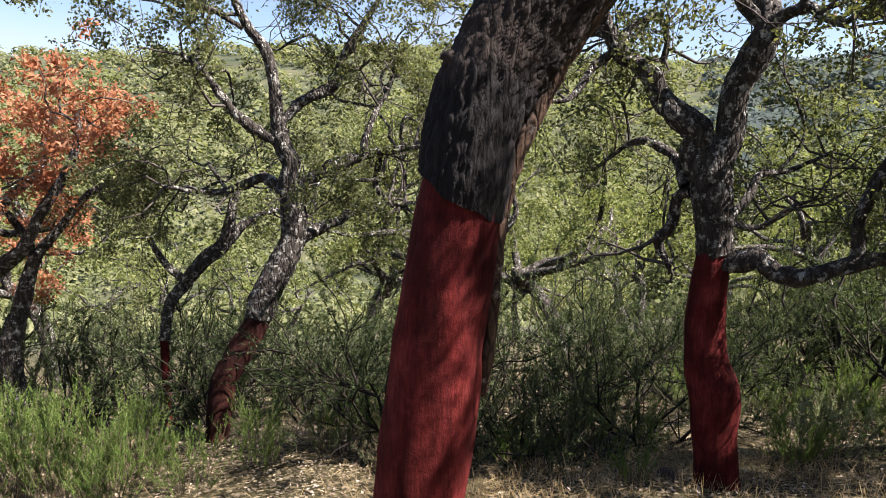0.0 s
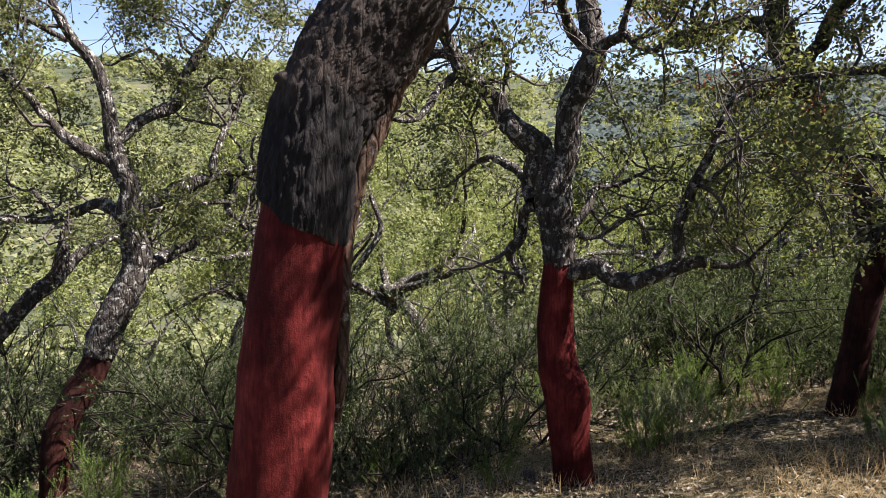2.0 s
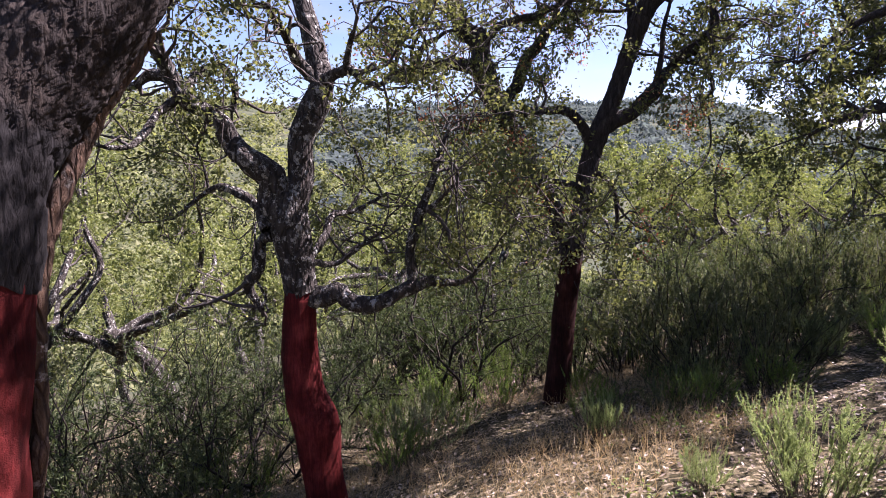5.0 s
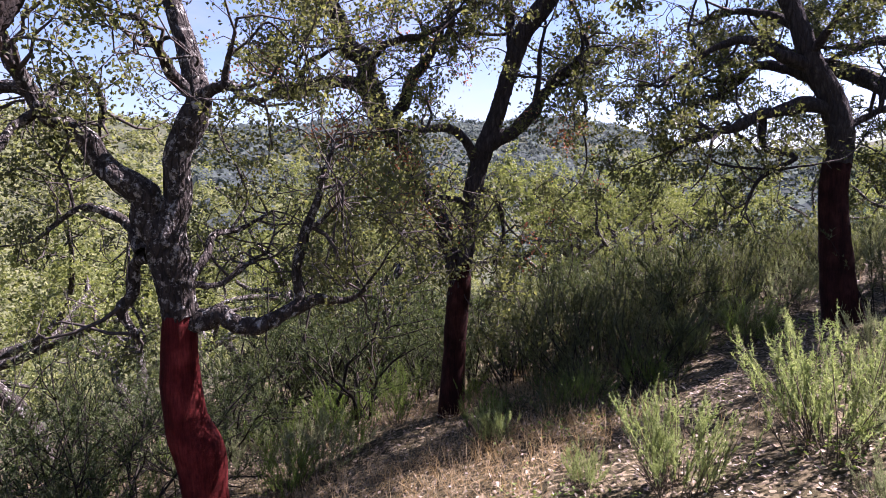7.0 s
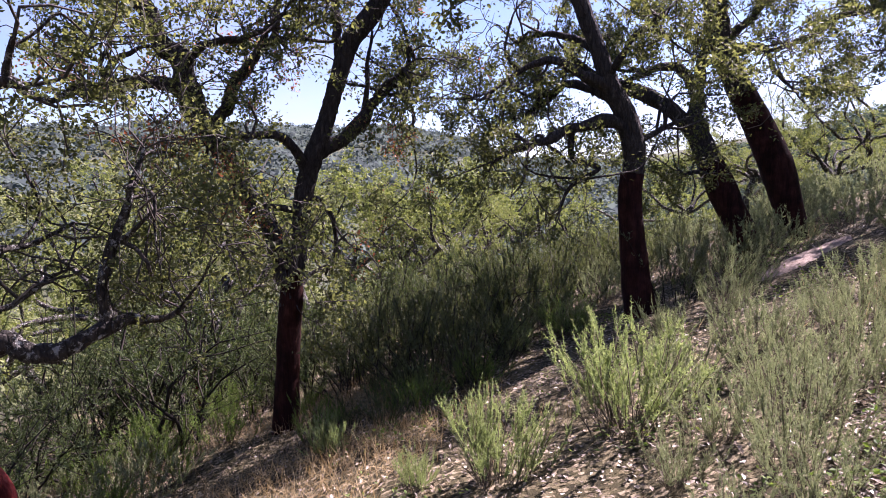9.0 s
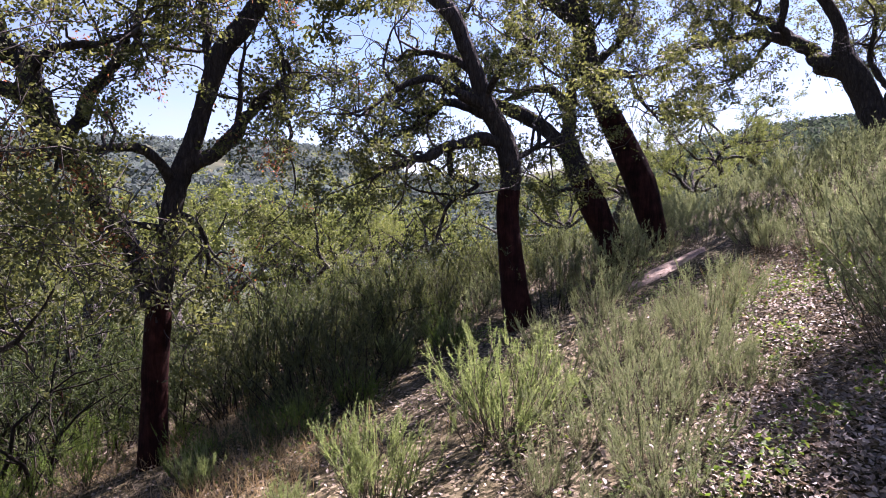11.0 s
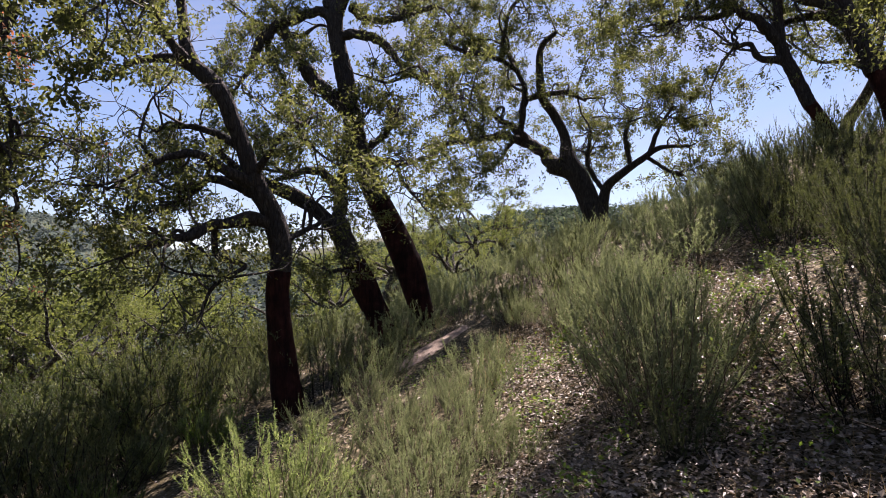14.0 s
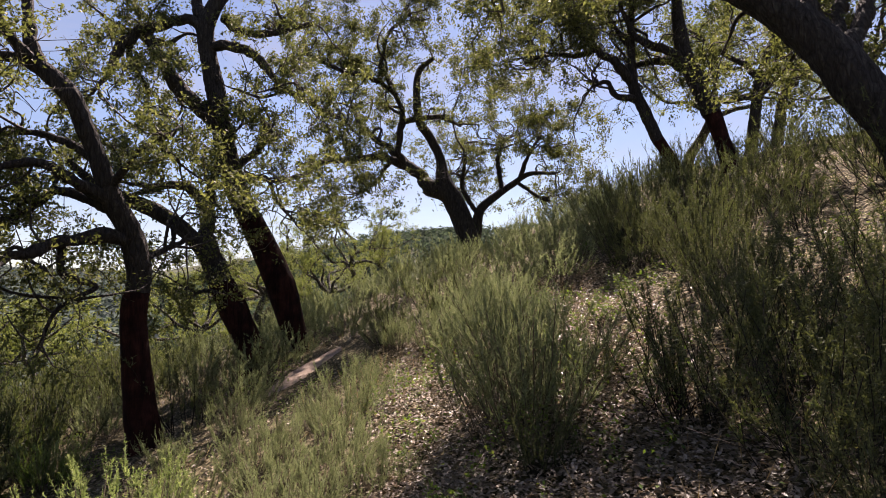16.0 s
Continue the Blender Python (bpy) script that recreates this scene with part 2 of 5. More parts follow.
M_LITTER = leaf_material("fallen_leaf", (0.07, 0.053, 0.035), (0.19, 0.148, 0.1), (0.42, 0.35, 0.26), rough=0.45, sheer=0.14, glow=(1.1, 1, 0.8), shine=0.4)
M_GROUND = ground_material()
M_PATH = plain_rough("trodden_earth", (0.13, 0.095, 0.07), (0.32, 0.25, 0.195), 38)
M_STONE = plain_rough("brown_stone", (0.025, 0.018, 0.014), (0.07, 0.05, 0.04), 24)

# ---- mesh tools ----


def make_mesh(name, verts, faces, mats, smooth=False, index=None):
    """A mesh from arrays of vertices and of equal-sided faces."""
    me = bpy.data.meshes.new(name)
    verts, faces = np.asarray(verts, np.float32), np.asarray(faces, np.int32)
    k = faces.shape[1]
    me.vertices.add(len(verts))
    me.vertices.foreach_set("co", verts.ravel())
    me.loops.add(faces.size)
    me.loops.foreach_set("vertex_index", faces.ravel())
    me.polygons.add(len(faces))
    me.polygons.foreach_set("loop_start", np.arange(0, faces.size, k, dtype=np.int32))
    me.polygons.foreach_set("use_smooth", np.full(len(faces), smooth))
    for m in mats:
        me.materials.append(m)
    if index is not None:
        me.polygons.foreach_set("material_index", np.asarray(index, np.int32))
    me.update(calc_edges=True)
    return me


def part(name, me, parent, label=""):
    ob = new(name, me)
    ob.parent = parent
    return tagged(ob, label)


def smooth_line(pts, step):
    """Catmull-Rom line through rows of x, y, z, r."""
    p = np.asarray(pts, float)
    p = np.vstack([2 * p[0] - p[1], p, 2 * p[-1] - p[-2]])
    out = []
    for a, b, c, d in zip(p[:-3], p[1:-2], p[2:-1], p[3:]):
        k = max(2, int(np.ceil(np.linalg.norm(c[:3] - b[:3]) / step)))
        u = (np.arange(k) / k)[:, None]
        out.append(0.5 * (2 * b + (c - a) * u + (2 * a - 5 * b + 4 * c - d) * u**2 + (3 * b - a - 3 * c + d) * u**3))
    out.append(p[-2:-1])
    line = np.vstack(out)
    line[:, 3] = np.maximum(line[:, 3], 0.002)
    return line


def wave(p, seed, f):
    """Cheap smooth noise about -1 to 1 at points p."""
    r = np.random.RandomState(seed)
    s = np.zeros(len(p))
    for i in range(6):
        w = r.normal(size=3) * f * (1 + 0.35 * i)
        s += np.sin(p @ w + r.uniform(0, 6.28)) / (1 + 0.3 * i)
    return s / 2.6


def tube(line, sides, lump=0.0, seed=0, ridge=0.0, ragged=0.0, slant=0.0, fine=7.0, drawn=0.3):
    """A lumpy tube along rows of x, y, z, r: vertices and four-sided faces; the end closes to a point."""
    line = np.asarray(line, float)
    c, r = line[:, :3], line[:, 3]
    t = np.gradient(c, axis=0)
    t /= np.linalg.norm(t, axis=1)[:, None] + 1e-9
    side = np.cross(t[0], (0.3, 1, 0.1))
    side /= np.linalg.norm(side)
    turns = []
    for d in t:
        side = side - d * (side @ d)
        side /= np.linalg.norm(side) + 1e-9
        turns.append((side, np.cross(d, side)))
    fr = np.array(turns)
    a = np.arange(sides) * 2 * np.pi / sides
    ring = fr[:, 0][:, None] * np.cos(a)[None, :, None] + fr[:, 1][:, None] * np.sin(a)[None, :, None]
    v = c[:, None] + ring * r[:, None, None]
    n = len(c)
    if lump or ridge:
        flat = v.reshape(-1, 3)
        size = float(np.median(r))
        grow = lump * wave(flat, seed, 0.9 / size) + 0.5 * lump * wave(flat, seed + 1, 2.6 / size)
        if ridge:
            furrow = np.abs(wave(flat * (1, 1, drawn), seed + 2, fine / size))
            grow = grow + ridge * (np.minimum(furrow * 2.2, 1.0) - 0.8) + 0.4 * ridge * wave(flat, seed + 3, 1.9 * fine / size)
        v = c[:, None] + ring * (r[:, None] * (1 + grow.reshape(n, sides)))[:, :, None]
    if ragged:
        off = ragged * (np.sin(a * 2 + seed) + 0.5 * np.sin(a * 5 + 2 * seed) + 0.2 * np.sin(a * 11 + seed))
        off = off - slant * ring[0][:, 0]
        m = min(n - 1, 9)
        for k in range(m):
            v[k] += t[k][None] * (off * (1 - k / m) ** 2)[:, None]
    tip = c[-1:] + t[-1:] * r[-1] * 0.6
    verts = np.vstack([v.reshape(-1, 3), np.repeat(tip, sides, 0)])
    i, j = np.meshgrid(np.arange(n), np.arange(sides), indexing="ij")
    q = np.stack([i * sides + j, i * sides + (j + 1) % sides, (i + 1) * sides + (j + 1) % sides, (i + 1) * sides + j], -1)
    return verts, q.reshape(-1, 4)


def joined(parts_):
    vs, fs, k = [], [], 0
    for v, f in parts_:
        vs.append(v)
        fs.append(f + k)
        k += len(v)
    return np.vstack(vs), np.vstack(fs)


def blades(pos, along, across, length, width, fold=0.25, oval=False):
    """Leaves as small folded diamonds, ovals (oval=True) or slips (oval=None): arrays of places, directions and sizes."""
    n = len(pos)
    along = along / (np.linalg.norm(along, axis=1)[:, None] + 1e-9)
    across = across - along * (across * along).sum(1)[:, None]
    across /= np.linalg.norm(across, axis=1)[:, None] + 1e-9
    up = np.cross(along, across)
    L, W = length[:, None], width[:, None]
    if oval is None:
        v = np.stack([pos + across * W * 0.5, pos - across * W * 0.5, pos + along * L], 1)
        f = np.array([[0, 1, 2]])
    elif not oval:
        v = np.stack([pos, pos + along * L * 0.5 + across * W * 0.5 + up * W * fold, pos + along * L,
                      pos + along * L * 0.5 - across * W * 0.5 + up * W * fold], 1)
        f = np.array([[0, 1, 2], [0, 2, 3]])
    else:
        v = np.stack([pos, pos + along * L * 0.3 + across * W * 0.45 + up * W * fold, pos + along * L * 0.7 + across * W * 0.4 + up * W * fold,
                      pos + along * L - up * W * 0.2, pos + along * L * 0.7 - across * W * 0.4 + up * W * fold, pos + along * L * 0.3 - across * W * 0.45 + up * W * fold], 1)
        f = np.array([[0, 1, 2], [0, 2, 3], [0, 3, 4], [0, 4, 5]])
    k = v.shape[1]
    faces = (np.arange(n) * k)[:, None, None] + f[None]
    return v.reshape(-1, 3), faces.reshape(-1, 3)


# ---- ground ----


def soft(a, k):
    return (a + np.sqrt(a * a + k * k)) / 2


def near_z(x, y):
    """The hillside: falls to +y, rises to -y and a little to +x, and drops behind the crest."""
    return (0.04 * x + 0.065 * soft(x, 1.5) - 0.42 * soft(x - 16.5, 2.5) - 0.3 * y + 0.12 * soft(-y, 0.8) - 0.34 * soft(-9 - y, 2.0) - 0.03)


def ground_z(x, y):
    x, y = np.asarray(x, float), np.asarray(y, float)
    r = np.hypot(x, y)
    th = np.degrees(np.arctan2(x, y))                       # clockwise from +y
    bumps = 0.05 * np.sin(x * 1.7 + 0.6 * y) * np.sin(y * 1.3 - 0.5 * x) + 0.025 * np.sin(3.1 * x + 1) * np.sin(2.7 * y)
    knoll = 0.22 * np.exp(-((x + 2.4) ** 2 + (y - 5.9) ** 2) / 2.2)
    near = near_z(x, y) + bumps * np.clip(r / 3, 0, 1) + knoll
    # valley floor and the hills on its far side
    ridge = 250 + 300 * np.exp(-((th - 58) / 24) ** 2) + 25 * np.sin(np.radians(th * 5))
    # the skyline as rise over run, a crown's height lower
    rise = np.interp(th, [-60, -31, -27, -16, -4, 10, 23, 28, 32, 48, 53, 58, 64, 72, 78, 82, 86, 90, 93, 100, 120],
                     [0.105, 0.105, 0.116, 0.128, 0.136, 0.118, 0.093, 0.097, 0.106, 0.102, 0.104, 0.088, 0.05, 0.045, 0.065, 0.078, 0.089, 0.104, 0.112, 0.12, 0.12])
    top = ridge * rise + 1.5 - 4.0
    u = np.clip((r - 55) / (ridge - 55), 0, 1)
    hill = -15 + (top + 15) * (u**1.15) + 3.0 * np.sin(r / 23 + th / 9) * u * (1 - u) * 4 - 0.05 * np.maximum(r - ridge, 0)
    up_side = np.clip((np.abs(th - 180 * np.sign(th)) - 40) / 25, 0, 1)   # 0 straight uphill
    w = np.clip((r - 38) / 40, 0, 1)
    w = w * w * (3 - 2 * w)
    low = np.maximum(near, -15)
    far = hill * up_side + (6 - 0.02 * r) * (1 - up_side)
    return low * (1 - w) + far * w


def build_ground():
    rings = np.concatenate([np.linspace(0.0, 14, 57)[1:], 14 * np.geomspace(1.03, 190, 84)])
    na = 240
    a = np.arange(na) * 2 * np.pi / na
    R, A = np.meshgrid(rings, a, indexing="ij")
    x, y = 0.3 + R * np.sin(A), R * np.cos(A)
    v = np.stack([x, y, ground_z(x, y)], -1).reshape(-1, 3)
    i, j = np.meshgrid(np.arange(len(rings) - 1), np.arange(na), indexing="ij")
    q = np.stack([i * na + j, i * na + (j + 1) % na, (i + 1) * na + (j + 1) % na, (i + 1) * na + j], -1).reshape(-1, 4)
    c = len(v)
    v = np.vstack([v, [[0.3, 0, ground_z(0.3, 0.0)]]])
    # the middle closes with a ring of thin wedges
    half = np.arange(0, na, 2)
    q = np.vstack([q, np.stack([np.full(na // 2, c), half, half + 1, (half + 2) % na], -1)[:, ::-1]])
    me = make_mesh("ground", v, q[:, ::-1], [M_GROUND], True)
    ob = tagged(new("ground", me), "Dry stony hillside soil sloping down into a wooded valley", "ground", kind="structure")
    return ob


build_ground()
GZ = lambda x, y: float(ground_z(x, y))


# the path along the slope
def path_y(x):
    return np.interp(x, [3.5, 5.0, 6.6, 7.7, 8.8, 12.0, 15.0], [2.3, 1.9, 1.1, 0.5, -0.1, -0.9, -1.6])

# ---- cork oaks ----


def unit(v):
    return v / (np.linalg.norm(v) + 1e-9)


def grow(rng, lines, spread=1.0, per_twig=26, branch_gap=0.2, up=0.35, twigs=True, sides=4, boles=()):
    """Branches, twigs and leaf places on limbs. lines: (line, start, density)."""
    branches, tubes, P, A = [], [], [], []
    for bearer, (line, start, density) in enumerate(lines):
        if density <= 0:
            continue
        seg = np.linalg.norm(np.diff(line[:, :3], axis=0), axis=1)
        s = np.concatenate([[0], np.cumsum(seg)])
        total = s[-1]
        count = max(2, int(total * (1 - start) / branch_gap * density))
        for u in list(rng.uniform(max(start, 0.42), 1, count)) + [1.0, 1.0, 0.95]:
            i = min(int(np.searchsorted(s, u * total)), len(line) - 1)
            base, tang = line[i, :3], unit(line[i, :3] - line[max(i - 1, 0), :3])
            d = unit(tang * rng.uniform(0.1, 0.9) + rng.normal(size=3) * 0.75 + np.array((0, 0, up)))
            length = rng.uniform(0.4, 1.0) * spread
            pts, q = [base], base.copy()
            r0 = min(line[i, 3] * 0.6, 0.018 * spread)
            for k in range(5):
                d = unit(d + rng.normal(size=3) * 0.58 + np.array((0, 0, 0.05)))
                q = q + d * length / 5
                pts.append(q.copy())
            if any(np.min(np.linalg.norm(pts[4] - bole[::6, :3], axis=1)) < 0.48 for bole in boles):
                continue
            branches.append((bearer, tube(np.column_stack([pts, np.linspace(r0, 0.004, 6)]), sides)))
            for k in range(2, 6):
                for _ in range(2 if k < 5 else 3):
                    td = unit(unit(pts[k] - pts[k - 1]) * 0.5 + rng.normal(size=3) * 0.7 + np.array((0, 0, 0.15)))
                    tl = rng.uniform(0.14, 0.34) * spread
                    end = pts[k] + td * tl
                    leafy = rng.uniform() < 0.72
                    if twigs and leafy:
                        tubes.append(tube(np.column_stack([[pts[k], end], [0.0045, 0.002]]), 3))
                    # some twigs are bare, the others carry a full spray
                    n = rng.poisson(per_twig * 3.0) if leafy else 0
                    w = rng.uniform(0.25, 1.05, n)[:, None]
                    P.append(pts[k] * (1 - w) + end * w + rng.normal(size=(n, 3)) * 0.04 * spread)
                    A.append(td[None] * 0.6 + rng.normal(size=(n, 3)) * 0.7 + np.array((0, 0, -0.1)))
    # the leaves gather in clumps with gaps between
    P, A = np.vstack(P), np.vstack(A)
    keep = rng.uniform(0, 1, len(P)) < np.clip(0.55 + 1.1 * wave(P, int(rng.randint(1000)), 3.6) + 0.5 * wave(P, int(rng.randint(1000)), 11.0), 0.0, 1)
    # the leaves keep to the outside of the crown, clear of the bole
    for bole in boles:
        away = np.min(np.linalg.norm(P[:, None] - bole[None, ::6, :3], axis=2), axis=1)
        keep &= rng.uniform(0, 1, len(P)) < np.clip((away - 0.2) / 0.45, 0.0, 1)
    return branches, tubes, P[keep], A[keep]


def leaves_mesh(name, rng, P, A, leaf, mats, red=0.0, oval=None):
    n = len(P)
    length = leaf * rng.uniform(0.65, 1.25, n)
    v, f = blades(P, A, rng.normal(size=(n, 3)) + np.array((0, 0, 0.0)), length, length * rng.uniform(0.5, 0.7, n), 0.18, oval)
    idx = None
    if red and len(mats) > 1:
        # reddened leaves come in sprays
        tint = wave(P, 77, 3.0) + 0.25 * rng.normal(size=n) > np.quantile(wave(P, 77, 3.0), 1 - red)
        idx = np.repeat(tint.astype(int), len(f) // n)
    return make_mesh(name, v, f, mats, False, idx)


class Oak:
    """A cork oak from its limbs: control points x, y, z, radius; a leafy share and density for each."""

    def __init__(self, name, label, leaf=0.05, char=False, red=0.0, seed=0, per_twig=26, old=False, oval=None, gap=0.2, slant=0.0, spread=1.0, thin=1.0, forks=0, weathered=False):
        self.weathered = old or weathered
        self.name, self.label, self.leaf, self.char, self.red, self.seed, self.per_twig = name, label, leaf, char, red, seed, per_twig
        self.old, self.oval, self.gap, self.slant, self.spread, self.thin, self.forks = old, oval, gap, slant, spread, thin, forks
        self.limbs = []

    def limb(self, kind, start, density, *pts):
        self.limbs.append((kind, start, density, [list(p) for p in pts]))

    def finish(self, leafy=True):
        rng = np.random.RandomState(100 + self.seed)
        first = self.limbs[0][3]
        x, y, z, r = first[0]
        gz = GZ(x, y)
        if z > gz - 0.05:
            # the foot runs on into the soil with a root flare
            dx, dy = first[0][0] - first[1][0], first[0][1] - first[1][1]
            if z > gz + 0.15:
                first.insert(0, [x + 0.2 * dx, y + 0.2 * dy, gz + 0.06, r * 1.12])
            first.insert(0, [x + 0.3 * dx, y + 0.3 * dy, gz - 0.18, r * 1.45])
        root = new(self.name)
        root.location = (first[0][0], first[0][1], gz)
        tagged(root, self.label, "tree", "cork oaks")
        off = np.array((first[0][0], first[0][1], gz, 0))
        lines, boles, bearers, bole_part = [], [], [], None
        # crooked side limbs
        for kind, start, density, pts in [q for q in self.limbs if q[0] == "limb" and q[2] > 0]:
            p = np.array(pts)
            for k in range(self.forks):
                i = rng.randint(len(p) // 2, len(p) - 1) if len(p) > 2 else 0
                q = p[i] + (p[i + 1] - p[i]) * rng.uniform(0.1, 0.9)
                d = unit(unit(p[i + 1, :3] - p[i, :3]) * 0.5 + rng.normal(size=3) * 0.55 + np.array((0, 0, 0.45)))
                rows, r0, size = [list(q[:3]) + [q[3] * 0.55]], q[3] * 0.5, rng.uniform(0.15, 0.3) * self.spread
                c = q[:3].copy()
                for j in range(6):
                    d = unit(d + rng.normal(size=3) * 0.6 + np.array((0, 0, 0.04)))
                    c = c + d * size
                    rows.append([*c, max(0.006, r0 * (1 - j / 6))])
                self.limbs.append(("limb", 0.3, density * 0.8, rows))
        for n, (kind, start, density, pts) in enumerate(self.limbs):
            r = max(p[3] for p in pts)
            line = smooth_line(np.array(pts) - off, max(0.03, r * 0.35))
            sides = 20 if r > 0.12 else 11 if r > 0.05 else 6
            if kind == "bark" or (kind == "trunk" and self.spread > 1):
                line[:, 3] *= self.thin
            if kind == "trunk":
                v, f = tube(line, 36, 0.05, self.seed * 7 + n)
                part("stripped_trunk", make_mesh("stripped_trunk", v, f, [M_OLD_SHADE_STRIP if self.weathered else M_STRIP], True), root, "dark red-brown stripped trunk, weathering and shade in one colour" if self.weathered else "smooth red ochre stripped trunk")
            elif kind == "bark":
                if self.char:
                    line = smooth_line(np.array(pts) - off, 0.018)
                    # thickest at the harvest cut, where the cork stands proud of the stripped wood
                    line[:, 3] *= np.interp(np.arange(len(line)), [0, 5, 16], [1.07, 1.06, self.thin])
                v, f = tube(line, 150 if self.char else 48 if r > 0.1 else sides, 0.06, self.seed * 7 + n, 0.055 if self.char else 0.1, 0.014 if n else 0, self.slant, 24.0 if self.char else 9.0, 0.13 if self.char else 0.3)
                bole_part = part("bark_trunk", make_mesh("bark_trunk", v, f, [M_CHAR if self.char else M_DARKBARK if self.old else M_BARK], True), root, "charred black cork bark" if self.char else "furrowed grey cork bark")
                lines.append((line, 0.85, 0.25))
                bearers.append(bole_part)
                boles.append(line[:int(len(line) * 0.8)])
            elif kind == "strip":
                v, f = tube(line, 14, 0.16, self.seed * 7 + n, 0.0)
                part("bark_strip", make_mesh("bark_strip", v, f, [M_EDGE], True), bole_part, "broken edge of tan and grey cork")
            elif kind == "stub":
                v, f = tube(line, 10, 0.12, self.seed * 7 + n, 0.1)
                part("broken_stub", make_mesh("broken_stub", v, f, [M_CHAR if self.char else M_BARK], True), bole_part)
            else:
                # limbs wander and swell a little between their bends
                k = line[:, 3:4] * np.clip(np.arange(len(line)) / 6, 0, 1)[:, None] * self.thin
                line[:, :3] += 0.45 * k * np.stack([wave(line[:, :3], n * 5 + j, 7.0) for j in range(3)], -1)
                line[:, 3] *= self.thin * (1 + 0.16 * wave(line[:, :3], n * 5 + 4, 9.0))
                v, f = tube(line, sides, 0.1, self.seed * 7 + n, 0.1)
                bearers.append(part("limb", make_mesh("limb", v, f, [M_DARKBARK if self.old else M_BARK], True), root))
                lines.append((line, start, density))
        if leafy:
            branches, tubes, P, A = grow(rng, lines, self.spread, self.per_twig, self.gap, boles=boles)
            for bearer, (v, f) in branches:
                part("branch", make_mesh("branch", v, f, [M_TWIG], True), bearers[bearer])
            v, f = joined(tubes[::2])
            tagged(part("twig_work", make_mesh("twig_work", v, f, [M_TWIG], True), root), kind="stuff")
            tagged(part("crown", leaves_mesh("crown", rng, P, A, self.leaf, [M_LEAF, M_RED], self.red, self.oval), root, "small leathery evergreen leaves"), kind="stuff")
        return root


nt = Oak('cork_oak', 'Leaning cork oak, red stripped trunk under charred black bark, unseen shading limbs added', leaf=0.042, char=True, seed=1, slant=0.09, thin=0.93, oval=True)
nt.limb('trunk', 1, 0, (-0.05, 2.68, -0.51, 0.236), (-0.04, 2.68, -0.27, 0.216), (-0.01, 2.68, -0.03, 0.221), (0.03, 2.68, 0.26, 0.216), (0.05, 2.68, 0.54, 0.205), (0.09, 2.68, 0.8, 0.201), (0.11, 2.69, 1.01, 0.193), (0.14, 2.69, 1.19, 0.188), (0.16, 2.69, 1.31, 0.172))
nt.limb('bark', 1, 0, (0.15, 2.69, 1.18, 0.193), (0.17, 2.69, 1.31, 0.201), (0.18, 2.69, 1.45, 0.214), (0.22, 2.69, 1.6, 0.224), (0.31, 2.7, 1.78, 0.233), (0.39, 2.7, 1.89, 0.238), (0.48, 2.71, 2.01, 0.238), (0.63, 2.71, 2.22, 0.219), (0.77, 2.82, 2.47, 0.2), (0.87, 2.93, 2.79, 0.179), (0.92, 3.03, 3.16, 0.157))
nt.limb('limb', 0.1, 1, (0.87, 2.93, 2.79, 0.095), (1.06, 2.84, 2.99, 0.068), (1.33, 2.75, 3.15, 0.048), (1.65, 2.67, 3.2, 0.031))
nt.limb('limb', 0.1, 1, (0.88, 2.93, 2.98, 0.094), (0.74, 3.02, 3.4, 0.071), (0.56, 3.21, 3.87, 0.049), (0.32, 3.4, 4.31, 0.031))
nt.limb('stub', 1, 0, (0.2, 2.6, 1.72, 0.075), (0.13, 2.6, 1.75, 0.05), (0.085, 2.6, 1.77, 0.032), (0.06, 2.6, 1.765, 0.012))
nt.limb('stub', 1, 0, (0.15, 2.6, 1.77, 0.036), (0.158, 2.6, 1.86, 0.024), (0.172, 2.6, 1.93, 0.011))
nt.limb('strip', 1, 0, (0.77, 2.78, 2.09, 0.036), (0.69, 2.78, 1.95, 0.041), (0.58, 2.77, 1.78, 0.041), (0.49, 2.77, 1.59, 0.039), (0.42, 2.76, 1.44, 0.037), (0.37, 2.76, 1.31, 0.038), (0.33, 2.75, 1.13, 0.035), (0.31, 2.75, 0.95, 0.031), (0.3, 2.75, 0.76, 0.031), (0.29, 2.76, 0.57, 0.032), (0.27, 2.75, 0.4, 0.035), (0.26, 2.77, 0.22, 0.016))
# two unseen limbs overhead, added so that their leaves shade the trunk
nt.limb('limb', 0.1, 1.4, (1.7, 2.7, 3.27, 0.04), (2.2, 2.3, 3.6, 0.035), (2.8, 2.0, 3.8, 0.028), (3.4, 1.9, 4.0, 0.018))
nt.limb('limb', 0.05, 1.6, (1.06, 2.84, 2.99, 0.068), (1.65, 2.7, 3.25, 0.055), (2.3, 2.6, 3.4, 0.045), (3.0, 2.45, 3.5, 0.036), (3.9, 2.35, 3.6, 0.03), (4.9, 2.2, 3.65, 0.018))
nt.finish()

